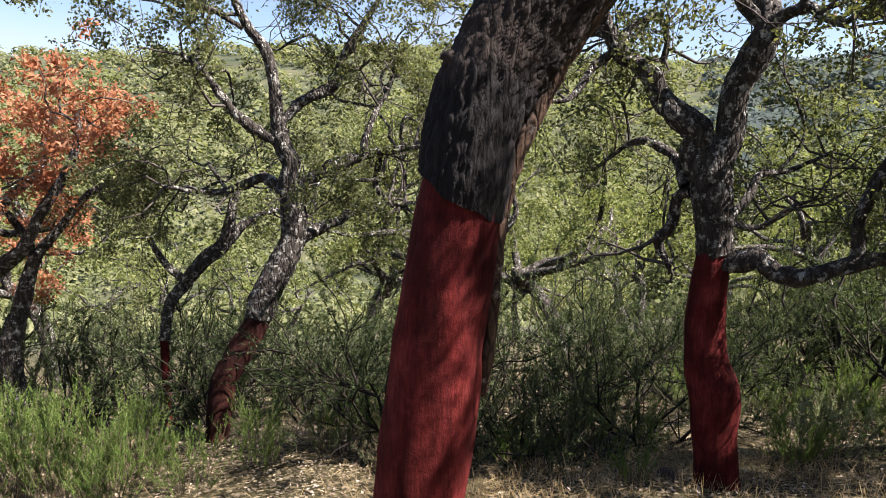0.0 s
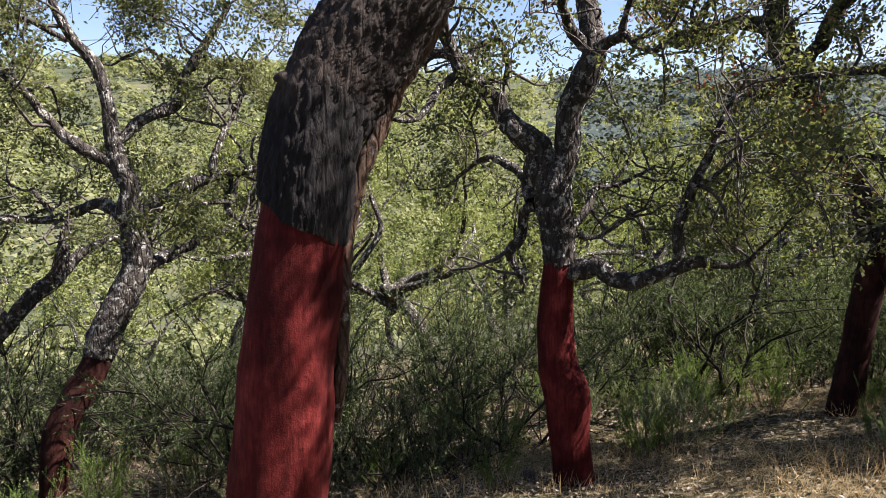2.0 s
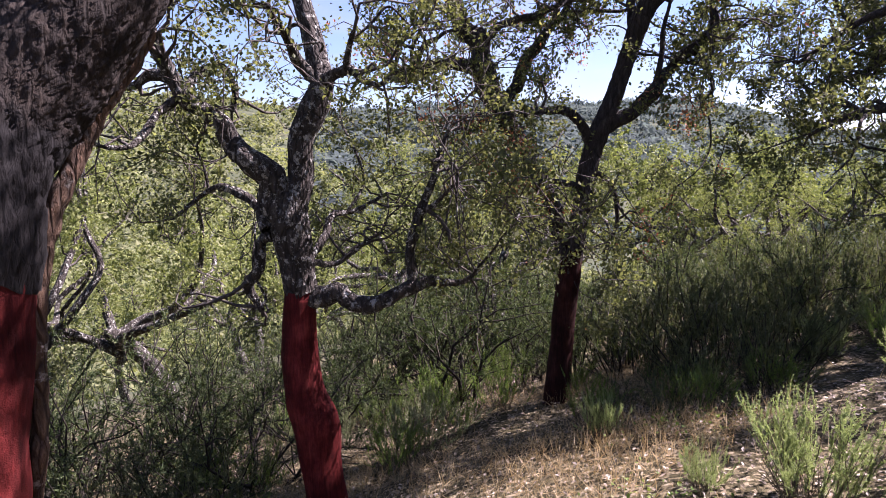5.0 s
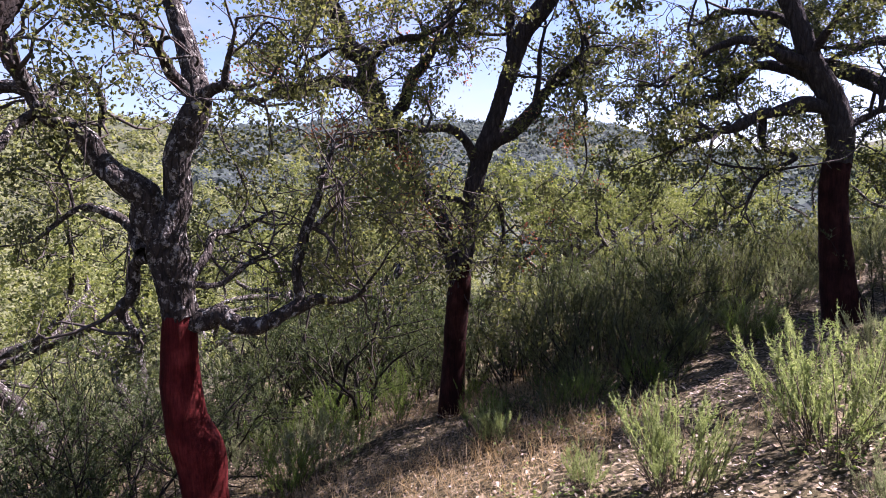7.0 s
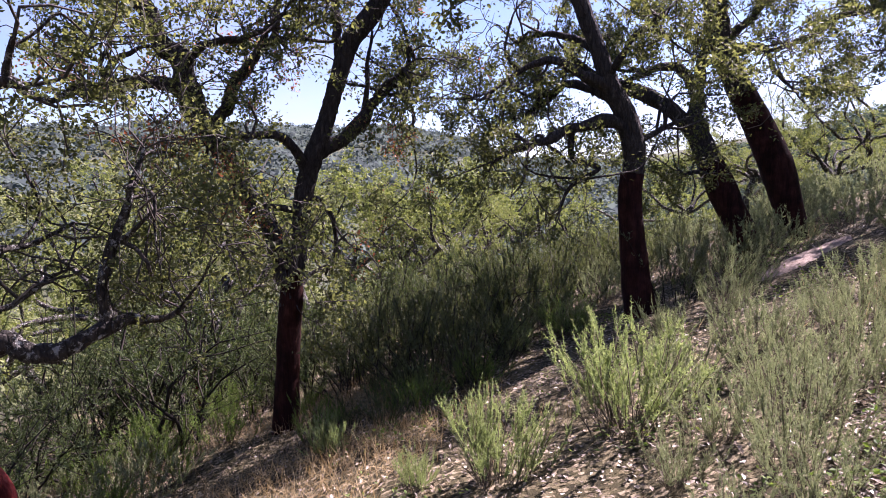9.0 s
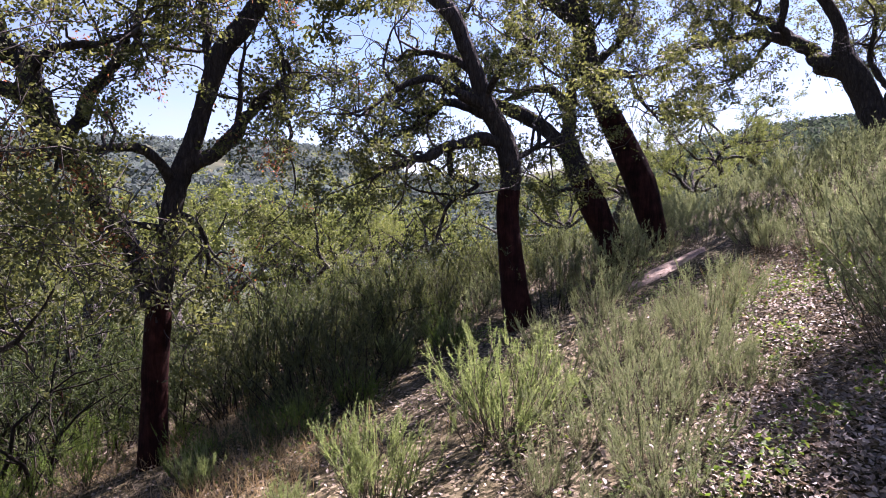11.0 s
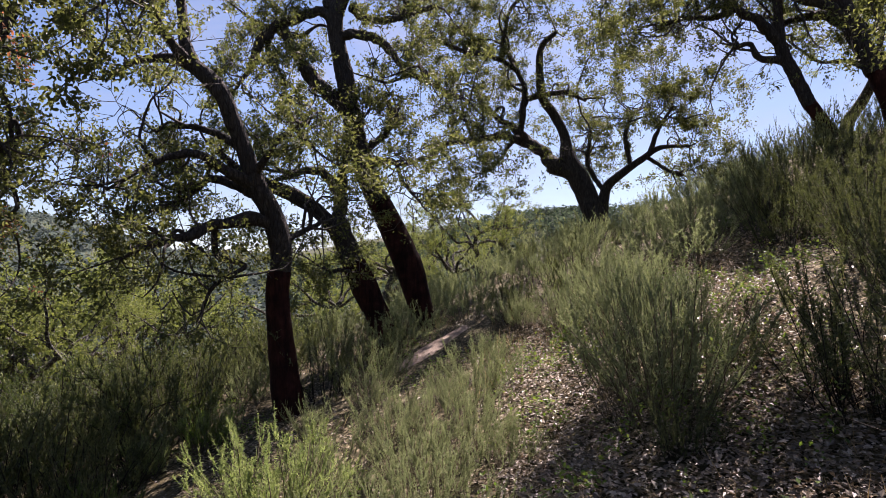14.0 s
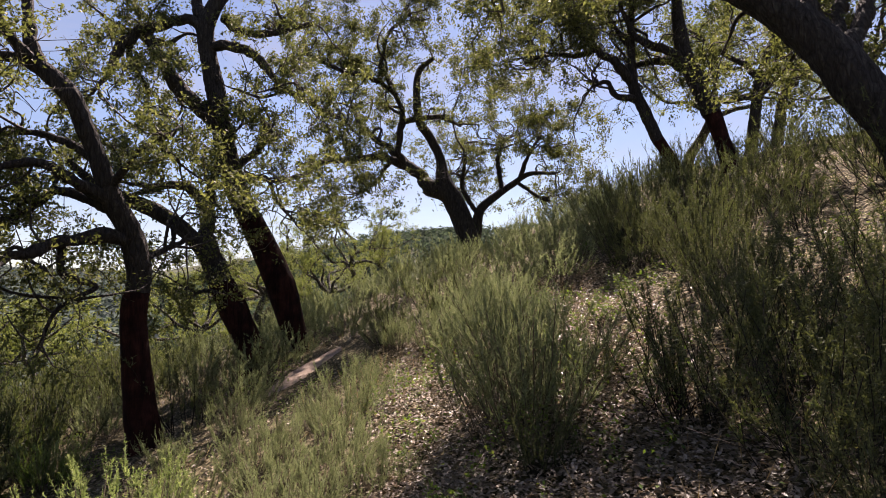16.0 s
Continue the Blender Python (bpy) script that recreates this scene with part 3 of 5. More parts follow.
rt = Oak('cork_oak', 'Cork oak with red stripped trunk and lichen-grey forked limbs', forks=1, leaf=0.037, seed=2, oval=False, per_twig=15, gap=0.15)
rt.limb('trunk', 1, 0, (2.1, 4.34, -1.23, 0.181), (2.09, 4.34, -1.09, 0.163), (2.05, 4.36, -0.78, 0.157), (2.03, 4.37, -0.46, 0.181), (1.96, 4.4, -0.21, 0.159), (1.93, 4.41, 0.05, 0.141), (1.93, 4.41, 0.31, 0.132), (1.94, 4.41, 0.61, 0.113))
rt.limb('bark', 1, 0, (1.95, 4.4, 0.6, 0.122), (1.92, 4.42, 0.89, 0.133), (1.89, 4.43, 1.13, 0.147), (1.91, 4.42, 1.26, 0.119), (1.97, 4.4, 1.44, 0.101), (1.98, 4.39, 1.74, 0.092), (2.07, 4.35, 1.96, 0.102), (2.13, 4.33, 2.13, 0.085), (2.14, 4.43, 2.33, 0.083), (2.12, 4.55, 2.64, 0.072), (2.05, 4.69, 3.04, 0.058))
rt.limb('limb', 0.45, 1, (1.86, 4.44, 1.16, 0.112), (1.73, 4.5, 1.52, 0.1), (1.6, 4.55, 1.63, 0.088), (1.42, 4.63, 1.87, 0.073), (1.27, 4.69, 2, 0.061), (1.19, 4.73, 2.12, 0.057), (1.1, 4.66, 2.3, 0.044), (1.02, 4.58, 2.55, 0.035), (0.95, 4.5, 2.85, 0.019))
rt.limb('limb', 0.2, 1, (2.1, 4.34, 2.1, 0.063), (2.2, 4.19, 2.2, 0.043), (2.26, 4.05, 2.21, 0.038), (2.28, 3.99, 2.14, 0.024))
rt.limb('limb', 0.3, 1, (2.23, 4.12, 2.2, 0.028), (2.22, 4.07, 2.33, 0.024), (2.22, 3.96, 2.46, 0.017))
rt.limb('limb', 0.2, 1.1, (2.1, 4.34, 2.17, 0.056), (1.99, 4.38, 2.29, 0.041), (1.84, 4.23, 2.43, 0.032), (1.67, 4.09, 2.59, 0.017))
rt.limb('limb', 0.4, 1, (1.25, 4.7, 2.02, 0.033), (1.34, 4.77, 2.2, 0.031), (1.54, 4.79, 2.29, 0.029), (1.64, 4.86, 2.15, 0.025), (1.63, 4.86, 1.97, 0.017))
rt.limb('limb', 0.4, 1, (1.21, 4.72, 2.16, 0.041), (1.08, 4.89, 2.19, 0.038), (0.92, 5.06, 2.12, 0.031), (0.71, 5.26, 2.23, 0.018))
rt.limb('limb', 0.5, 1.0, (1.74, 4.49, 1.08, 0.053), (1.73, 4.61, 1.23, 0.045), (1.66, 4.74, 1.34, 0.038), (1.53, 4.91, 1.39, 0.031), (1.42, 5.06, 1.33, 0.02), (1.22, 5.26, 1.14, 0.012))
rt.limb('limb', 0.5, 1.0, (1.78, 4.48, 1.04, 0.053), (1.73, 4.61, 0.98, 0.046), (1.72, 4.66, 0.76, 0.043), (1.66, 4.74, 0.62, 0.039), (1.74, 4.71, 0.43, 0.022))
rt.limb('limb', 0.8, 0.7, (2, 4.38, 0.55, 0.089), (2.16, 4.21, 0.61, 0.066), (2.3, 4.09, 0.55, 0.062), (2.38, 4, 0.51, 0.065), (2.51, 3.95, 0.59, 0.056), (2.64, 3.89, 0.68, 0.05), (2.79, 3.83, 0.69, 0.038), (2.96, 3.75, 0.68, 0.026), (3.07, 3.7, 0.75, 0.015))
rt.limb('limb', 0.35, 1.3, (2.62, 3.9, 0.67, 0.05), (2.63, 3.9, 0.84, 0.044), (2.64, 3.89, 1, 0.044), (2.69, 3.87, 1.2, 0.038), (2.77, 3.84, 1.45, 0.03), (2.84, 3.8, 1.68, 0.021), (2.89, 3.78, 1.84, 0.011))
rt.limb('limb', 0.2, 1.2, (2.69, 3.87, 1.2, 0.022), (2.72, 3.69, 1.29, 0.016), (2.76, 3.51, 1.43, 0.009))
rt.limb('limb', 0.2, 1.3, (2.01, 4.38, 0.85, 0.032), (2.21, 4.51, 1.02, 0.033), (2.29, 4.58, 1.15, 0.029), (2.56, 4.69, 1.19, 0.021), (2.88, 4.77, 1.32, 0.013))
rt.limb('limb', 0.2, 1.2, (2.03, 4.37, 0.83, 0.028), (2.38, 4.65, 0.77, 0.023), (2.74, 4.82, 0.93, 0.017))
rt.finish()

# the foot takes the dark wood colour in place of shade falling on it
lt = Oak('cork_oak', 'Slender cork oak, red foot painted dark for shade, open forked crown', forks=3, leaf=0.037, oval=False, weathered=True, seed=3, gap=0.25)
lt.limb('trunk', 1, 0, (-2.4, 5.78, -1.78, 0.123), (-2.38, 5.79, -1.62, 0.117), (-2.34, 5.81, -1.35, 0.134), (-2.3, 5.83, -1.1, 0.133), (-2.16, 5.88, -0.82, 0.136), (-2, 5.94, -0.56, 0.13), (-1.94, 5.96, -0.42, 0.127))
lt.limb('bark', 1, 0, (-1.94, 5.96, -0.43, 0.138), (-1.86, 5.99, -0.19, 0.144), (-1.7, 6.05, 0.13, 0.138), (-1.59, 6.1, 0.38, 0.132), (-1.58, 6.1, 0.67, 0.125), (-1.62, 6.09, 0.87, 0.107), (-1.58, 6.1, 1.12, 0.09), (-1.65, 6.07, 1.3, 0.089), (-1.69, 6.06, 1.61, 0.066), (-1.7, 6.05, 1.88, 0.057), (-1.76, 6.03, 2.19, 0.054), (-1.89, 5.98, 2.38, 0.045), (-2, 5.94, 2.63, 0.036), (-2.05, 5.92, 2.87, 0.026))
lt.limb('limb', 0.4, 1, (-1.68, 6.06, 1.32, 0.066), (-1.87, 5.99, 1.45, 0.055), (-2.03, 5.93, 1.58, 0.048), (-2.16, 5.88, 1.79, 0.042), (-2.33, 5.81, 2.01, 0.037), (-2.44, 5.77, 2.13, 0.021))
lt.limb('limb', 0.4, 1, (-1.66, 6.07, 1.53, 0.05), (-1.43, 6.26, 1.76, 0.056), (-1.2, 6.41, 1.9, 0.052), (-1.15, 6.48, 2.07, 0.046), (-1.01, 6.53, 2.33, 0.04), (-0.87, 6.59, 2.58, 0.035), (-0.7, 6.65, 2.87, 0.026))
lt.limb('limb', 0.5, 0.9, (-1.56, 6.11, 0.73, 0.097), (-1.36, 6.08, 0.99, 0.084), (-1.15, 6.05, 1.1, 0.069), (-0.87, 6.05, 1.21, 0.055), (-0.54, 6.07, 1.27, 0.036), (-0.29, 6.06, 1.29, 0.027))
lt.limb('limb', 0.3, 1, (-0.84, 6.06, 1.21, 0.044), (-0.84, 6.06, 1.37, 0.041), (-0.75, 6.21, 1.62, 0.033), (-0.65, 6.35, 1.85, 0.028), (-0.58, 6.49, 2.13, 0.02))
lt.limb('limb', 0.4, 1, (-0.7, 6.12, 1.21, 0.036), (-0.74, 6.1, 0.9, 0.036), (-0.61, 6.15, 0.73, 0.034), (-0.44, 6.21, 0.67, 0.026))
lt.limb('limb', 0.4, 0.9, (-1.62, 6.08, 0.79, 0.079), (-1.88, 6.2, 0.97, 0.057), (-2.09, 6.22, 0.89, 0.046), (-2.44, 6.2, 0.82, 0.032), (-2.9, 6.13, 0.88, 0.02))
lt.limb('limb', 0.3, 1, (-1.54, 6.11, 0.35, 0.069), (-1.39, 6.49, 0.41, 0.061), (-1.18, 6.68, 0.5, 0.056), (-1.02, 6.85, 0.56, 0.044), (-0.66, 7.1, 0.68, 0.026))
lt.limb('limb', 0.2, 1, (-1.98, 6.06, 2.4, 0.032), (-2.24, 6.06, 2.55, 0.027), (-2.6, 6.03, 2.6, 0.019))
lt.finish()

lt2 = Oak('cork_oak', 'Thin cork oak with pale sunlit limbs among shrubs', forks=1, leaf=0.04, seed=4, gap=0.24)
lt2.limb('trunk', 1, 0, (-3.56, 7.07, -1.97, 0.046), (-3.54, 7.08, -1.38, 0.049), (-3.53, 7.08, -1.08, 0.052))
lt2.limb('bark', 1, 0, (-3.53, 7.08, -1.1, 0.062), (-3.44, 7.11, -0.66, 0.069), (-3.28, 7.18, -0.43, 0.076), (-3.05, 7.26, -0.14, 0.093), (-2.82, 7.36, 0.06, 0.094), (-2.72, 7.39, 0.42, 0.066), (-2.65, 7.42, 0.69, 0.055), (-2.45, 7.5, 0.86, 0.042))
lt2.limb('limb', 0.2, 1, (-2.8, 7.36, 0.07, 0.07), (-2.6, 7.65, 0.31, 0.05), (-2.3, 7.88, 0.42, 0.037), (-1.97, 8, 0.34, 0.022))
lt2.limb('limb', 0.2, 1, (-3.25, 7.19, -0.39, 0.055), (-3.46, 7.21, -0.19, 0.045), (-3.66, 7.24, 0.08, 0.034), (-3.8, 7.3, 0.42, 0.028), (-3.83, 7.28, 0.77, 0.017))
lt2.finish()

lt3 = Oak('cork_oak', 'Crooked cork oak standing in dense shrubs', leaf=0.04, seed=5, gap=0.12)
lt3.limb('bark', 1, 0, (-4.96, 6.42, -1.01, 0.109), (-4.83, 6.5, -0.51, 0.089), (-4.68, 6.59, -0, 0.064), (-4.48, 6.72, 0.3, 0.048), (-4.27, 6.85, 0.6, 0.042), (-4.12, 6.95, 0.76, 0.036), (-3.81, 7.15, 0.88, 0.027), (-3.52, 7.33, 0.98, 0.017))
lt3.limb('limb', 0.2, 1, (-4.68, 6.59, -0, 0.051), (-4.79, 6.53, 0.39, 0.044), (-4.97, 6.41, 0.78, 0.036), (-5.1, 6.33, 1.14, 0.024))
lt3.limb('limb', 0.2, 1, (-4.12, 6.95, 0.76, 0.029), (-3.98, 7.04, 0.56, 0.027), (-3.68, 7.23, 0.57, 0.017))
lt3.finish()

t3 = Oak('cork_oak', 'Dark two-limbed cork oak with some reddened leaves', forks=2, leaf=0.04, oval=False, thin=0.9, red=0.05, seed=6, old=True, gap=0.184, per_twig=19)
t3.limb('trunk', 1, 0, (4.83, 4.72, -1.31, 0.199), (4.85, 4.7, -1.08, 0.155), (4.87, 4.68, -0.76, 0.136), (4.9, 4.66, -0.13, 0.122), (4.93, 4.63, 0.36, 0.121), (4.96, 4.6, 0.73, 0.108))
t3.limb('bark', 1, 0, (4.93, 4.63, 0.36, 0.133), (4.97, 4.59, 0.79, 0.12), (5.02, 4.54, 1.15, 0.102), (5.05, 4.52, 1.47, 0.107), (5.1, 4.47, 1.77, 0.113), (5.17, 4.4, 2.03, 0.106), (5.26, 4.33, 2.35, 0.094), (5.34, 4.25, 2.72, 0.099), (5.43, 4.17, 3.06, 0.11), (5.58, 4.02, 3.33, 0.11), (5.74, 3.88, 3.66, 0.092), (5.86, 3.76, 4.04, 0.063))
t3.limb('limb', 0.75, 0.8, (4.9, 4.65, 0.6, 0.103), (4.84, 4.71, 0.97, 0.102), (4.75, 4.79, 1.26, 0.108), (4.63, 4.9, 1.58, 0.113), (4.52, 5.01, 1.81, 0.101), (4.38, 5.14, 2.15, 0.106), (4.27, 5.24, 2.45, 0.123), (4.21, 5.29, 2.79, 0.105), (4.07, 5.42, 3.09, 0.105), (3.96, 5.52, 3.42, 0.11), (3.89, 5.59, 3.81, 0.086), (3.85, 5.62, 4.3, 0.051))
t3.limb('limb', 0.5, 0.9, (5.15, 4.43, 1.9, 0.077), (5.26, 4.33, 2, 0.083), (5.37, 4.22, 2.09, 0.08), (5.49, 4.11, 2.23, 0.076), (5.6, 4.01, 2.49, 0.064), (5.71, 3.91, 2.61, 0.058), (5.83, 3.8, 2.68, 0.05), (5.92, 3.72, 2.88, 0.035), (5.89, 3.74, 3.05, 0.023))
t3.limb('limb', 0.3, 0.5, (5.77, 3.85, 2.65, 0.047), (5.86, 3.77, 2.54, 0.044), (5.85, 3.77, 2.41, 0.023))
t3.limb('limb', 0.5, 0.8, (5.51, 4.09, 2.27, 0.035), (5.55, 4.06, 2.54, 0.032), (5.56, 4.05, 2.86, 0.026), (5.6, 4.01, 3.17, 0.017))
t3.limb('limb', 0.4, 1, (5.32, 4.27, 2.6, 0.047), (5.49, 4.38, 3.05, 0.054), (5.55, 4.46, 3.42, 0.054), (5.6, 4.55, 3.86, 0.037))
t3.limb('limb', 0.7, 0.6, (4.26, 5.24, 2.48, 0.094), (3.96, 5.25, 2.56, 0.071), (3.7, 5.35, 2.52, 0.076), (3.44, 5.46, 2.41, 0.066), (3.35, 5.54, 2.47, 0.028))
t3.limb('limb', 0.2, 1, (3.59, 5.45, 2.5, 0.028), (3.56, 5.48, 2.69, 0.025), (3.63, 5.42, 2.9, 0.017))
t3.limb('limb', 0.3, 1, (4.4, 5.11, 2.13, 0.071), (4.63, 5.18, 2.36, 0.073), (4.8, 5.15, 2.67, 0.067), (5.01, 5.1, 2.95, 0.062), (5.21, 5.04, 3.21, 0.05), (5.31, 5.09, 3.57, 0.044))
t3.limb('limb', 0.3, 1.1, (4.23, 5.28, 2.74, 0.053), (4.24, 4.86, 2.92, 0.042), (4.38, 4.59, 2.95, 0.035), (4.55, 4.29, 3.05, 0.021))
t3.limb('limb', 0.2, 1.2, (5.1, 4.47, 1.74, 0.059), (4.68, 4.45, 2.07, 0.051), (4.31, 4.52, 2.05, 0.041), (4, 4.66, 1.97, 0.027), (3.71, 4.8, 1.89, 0.016))
t3.limb('limb', 0.1, 1.2, (5.05, 4.52, 1.33, 0.042), (4.64, 4.49, 1.39, 0.031), (4.3, 4.53, 1.35, 0.022), (4.07, 4.6, 1.13, 0.014))
t3.limb('limb', 0.1, 1.2, (5.07, 4.5, 1.5, 0.042), (5.38, 4.48, 1.32, 0.034), (5.5, 4.51, 0.94, 0.025), (5.41, 4.59, 0.62, 0.016))
t3.finish()

t4 = Oak('cork_oak', 'Cork oak on the slope, dark stripped trunk, arching limbs', forks=3, leaf=0.041, thin=0.8, seed=7, old=True, gap=0.235, per_twig=20)
t4.limb('trunk', 1, 0, (7.31, 1.64, -0, 0.219), (7.3, 1.66, 0.15, 0.188), (7.28, 1.72, 0.5, 0.162), (7.27, 1.77, 1, 0.137), (7.26, 1.8, 1.43, 0.127), (7.27, 1.78, 1.69, 0.123))
t4.limb('bark', 1, 0, (7.27, 1.77, 1.68, 0.141), (7.27, 1.77, 1.98, 0.153), (7.24, 1.87, 2.35, 0.141), (7.2, 2.02, 2.65, 0.129), (7.17, 2.14, 3.02, 0.11), (7.14, 2.26, 3.33, 0.111), (7.11, 2.38, 3.64, 0.111), (7.16, 2.65, 3.91, 0.11), (7.11, 2.84, 4, 0.079), (7.06, 3.06, 4.01, 0.06), (6.99, 3.31, 3.93, 0.036), (6.93, 3.54, 3.74, 0.02))
t4.limb('limb', 0.4, 1, (7.16, 2.65, 3.91, 0.079), (7.13, 2.77, 4.15, 0.076), (7.22, 2.84, 4.53, 0.074), (7.29, 2.95, 4.88, 0.063), (7.36, 3.09, 5.37, 0.038))
t4.limb('limb', 0.5, 1, (7.16, 2.68, 3.94, 0.067), (6.91, 2.81, 4.09, 0.059), (6.69, 2.88, 4.29, 0.051), (6.58, 2.89, 4.54, 0.039))
t4.limb('limb', 0.45, 1, (7.25, 1.83, 2.21, 0.104), (6.98, 2.06, 2.22, 0.09), (6.72, 2.28, 2.17, 0.071), (6.47, 2.42, 2.03, 0.064), (6.34, 2.55, 2, 0.055), (6.19, 2.7, 1.92, 0.035), (6.05, 2.85, 1.8, 0.017))
t4.limb('limb', 0.35, 1, (7.21, 2.01, 2.62, 0.092), (6.94, 2.24, 2.76, 0.075), (6.78, 2.43, 2.87, 0.06), (6.63, 2.62, 2.86, 0.048), (6.46, 2.87, 2.7, 0.033), (6.29, 3.12, 2.47, 0.018))
t4.limb('limb', 0.4, 1, (7.22, 1.96, 2.52, 0.074), (7.33, 2.32, 2.65, 0.07), (7.45, 2.64, 2.75, 0.06), (7.57, 2.97, 2.56, 0.045), (7.64, 3.47, 2.4, 0.025))
t4.limb('limb', 0.3, 1, (7.17, 2.14, 2.99, 0.055), (7.3, 2.44, 3.18, 0.051), (7.31, 2.79, 3.32, 0.039), (7.31, 3.16, 3.31, 0.027))
t4.limb('limb', 0.6, 0.3, (7.2, 2.05, 2.72, 0.055), (7.04, 1.85, 2.91, 0.044), (6.89, 1.64, 3.08, 0.034), (6.77, 1.34, 3.22, 0.022))
t4.limb('limb', 0.2, 1.2, (6.81, 2.31, 2.13, 0.045), (6.82, 2.28, 1.86, 0.042), (6.89, 2.02, 1.74, 0.033), (6.72, 2.27, 1.56, 0.027), (6.69, 2.38, 1.32, 0.021))
t4.limb('limb', 0.6, 0.3, (7.26, 1.79, 2.04, 0.055), (7.6, 1.69, 2.12, 0.044), (7.87, 1.45, 2.28, 0.029))
t4.finish()

t5 = Oak('cork_oak', 'Forked cork oak leaning downhill beside the path', forks=4, leaf=0.046, thin=0.88, seed=8, old=True, gap=0.26, per_twig=20)
t5.limb('trunk', 1, 0, (9.76, 1, 0.91, 0.201), (9.74, 1.09, 1.12, 0.186), (9.72, 1.24, 1.46, 0.194), (9.7, 1.41, 1.84, 0.18))
t5.limb('bark', 1, 0, (9.7, 1.41, 1.82, 0.187), (9.68, 1.54, 2.17, 0.172), (9.66, 1.73, 2.41, 0.13), (9.63, 1.96, 2.64, 0.119), (9.59, 2.26, 2.84, 0.121), (9.55, 2.58, 2.98, 0.106), (9.5, 2.94, 3.13, 0.083), (9.44, 3.36, 3.49, 0.051))
t5.limb('limb', 0.5, 1, (9.68, 1.54, 2.21, 0.133), (9.87, 1.67, 2.62, 0.112), (9.97, 1.65, 2.9, 0.104), (10.08, 1.62, 3.31, 0.081), (10.19, 1.57, 3.72, 0.057))
t5.limb('limb', 0.4, 1, (9.97, 1.66, 2.87, 0.089), (9.85, 1.83, 3.18, 0.088), (9.72, 2.03, 3.24, 0.072), (9.58, 2.31, 3.15, 0.052), (9.44, 2.59, 3.01, 0.032))
t5.limb('limb', 0.4, 1, (9.71, 1.32, 1.7, 0.039), (9.38, 1.58, 1.74, 0.031), (9.35, 1.76, 1.63, 0.019))
t5.finish()

t6 = Oak('cork_oak', 'Tall dark cork oak leaning downhill beside the path', forks=3, leaf=0.046, thin=0.88, seed=9, old=True, gap=0.2, per_twig=22)
t6.limb('trunk', 1, 0, (10.29, 0.35, 0.86, 0.175), (10.29, 0.45, 1.12, 0.184), (10.28, 0.65, 1.78, 0.22), (10.27, 0.9, 2.4, 0.203), (10.26, 1.12, 2.85, 0.186))
t6.limb('bark', 1, 0, (10.26, 1.12, 2.83, 0.195), (10.25, 1.32, 3.3, 0.186), (10.24, 1.47, 3.84, 0.187), (10.24, 1.55, 4.33, 0.17), (10.23, 1.64, 4.83, 0.161), (10.23, 1.74, 5.29, 0.144), (10.23, 1.79, 5.75, 0.144), (10.23, 1.66, 6.13, 0.136), (10.25, 1.39, 6.6, 0.109), (10.26, 1.16, 7.17, 0.073))
t6.limb('limb', 0.5, 0.9, (10.24, 1.59, 4.27, 0.152), (10.22, 1.96, 4.65, 0.125), (10.2, 2.27, 5.01, 0.116), (10.2, 2.48, 5.33, 0.098), (10.19, 2.63, 5.65, 0.063))
t6.limb('limb', 0.4, 1, (10.23, 1.81, 5.66, 0.099), (10.22, 1.97, 5.89, 0.09), (10.2, 2.32, 5.82, 0.081), (10.18, 2.76, 5.6, 0.089), (10.17, 3.02, 5.35, 0.089), (10.17, 3.12, 5, 0.053), (10.16, 3.36, 4.64, 0.031))
t6.limb('limb', 0.3, 1, (10.23, 1.79, 5.85, 0.099), (10.42, 1.97, 6.31, 0.092), (10.51, 2.13, 6.84, 0.075), (10.6, 2.35, 7.47, 0.043))
t6.limb('limb', 0.3, 1.1, (10.23, 1.72, 5.46, 0.099), (10.05, 1.31, 5.45, 0.088), (9.97, 0.95, 5.23, 0.074), (9.88, 0.63, 4.8, 0.056), (9.8, 0.16, 4.5, 0.043), (9.72, -0.35, 4.22, 0.025))
t6.limb('limb', 0.3, 1.1, (10.24, 1.52, 5.94, 0.081), (10.55, 1.39, 5.89, 0.074), (10.77, 0.86, 5.98, 0.062), (11, 0.2, 6.28, 0.044))
t6.limb('limb', 0.6, 0.4, (10.25, 1.34, 3.57, 0.071), (10.46, 1.1, 3.88, 0.059), (10.57, 0.84, 4.28, 0.042))
t6.limb('limb', 0.3, 1, (10.25, 1.34, 3.43, 0.062), (10.07, 0.87, 3.44, 0.044), (9.98, 0.69, 3.07, 0.034), (9.89, 0.43, 2.75, 0.021))
t6.finish()

t7 = Oak('cork_oak', 'Wide gnarled cork oak on the crest, many crooked limbs', forks=4, leaf=0.052, spread=1.2, thin=0.76, seed=10, old=True, gap=0.25, per_twig=21)
t7.limb('bark', 1, 0, (13.95, -3.1, 2.48, 0.318), (13.95, -3.07, 2.73, 0.282), (13.99, -2.91, 3.29, 0.296), (14.04, -2.69, 3.8, 0.298), (14.09, -2.49, 4.25, 0.212), (14.1, -2.45, 4.69, 0.144), (14.15, -2.23, 5.19, 0.132), (14.2, -1.99, 5.59, 0.133), (14.21, -1.94, 6.27, 0.108), (14.2, -2.01, 6.76, 0.089), (14.12, -2.32, 7.02, 0.057))
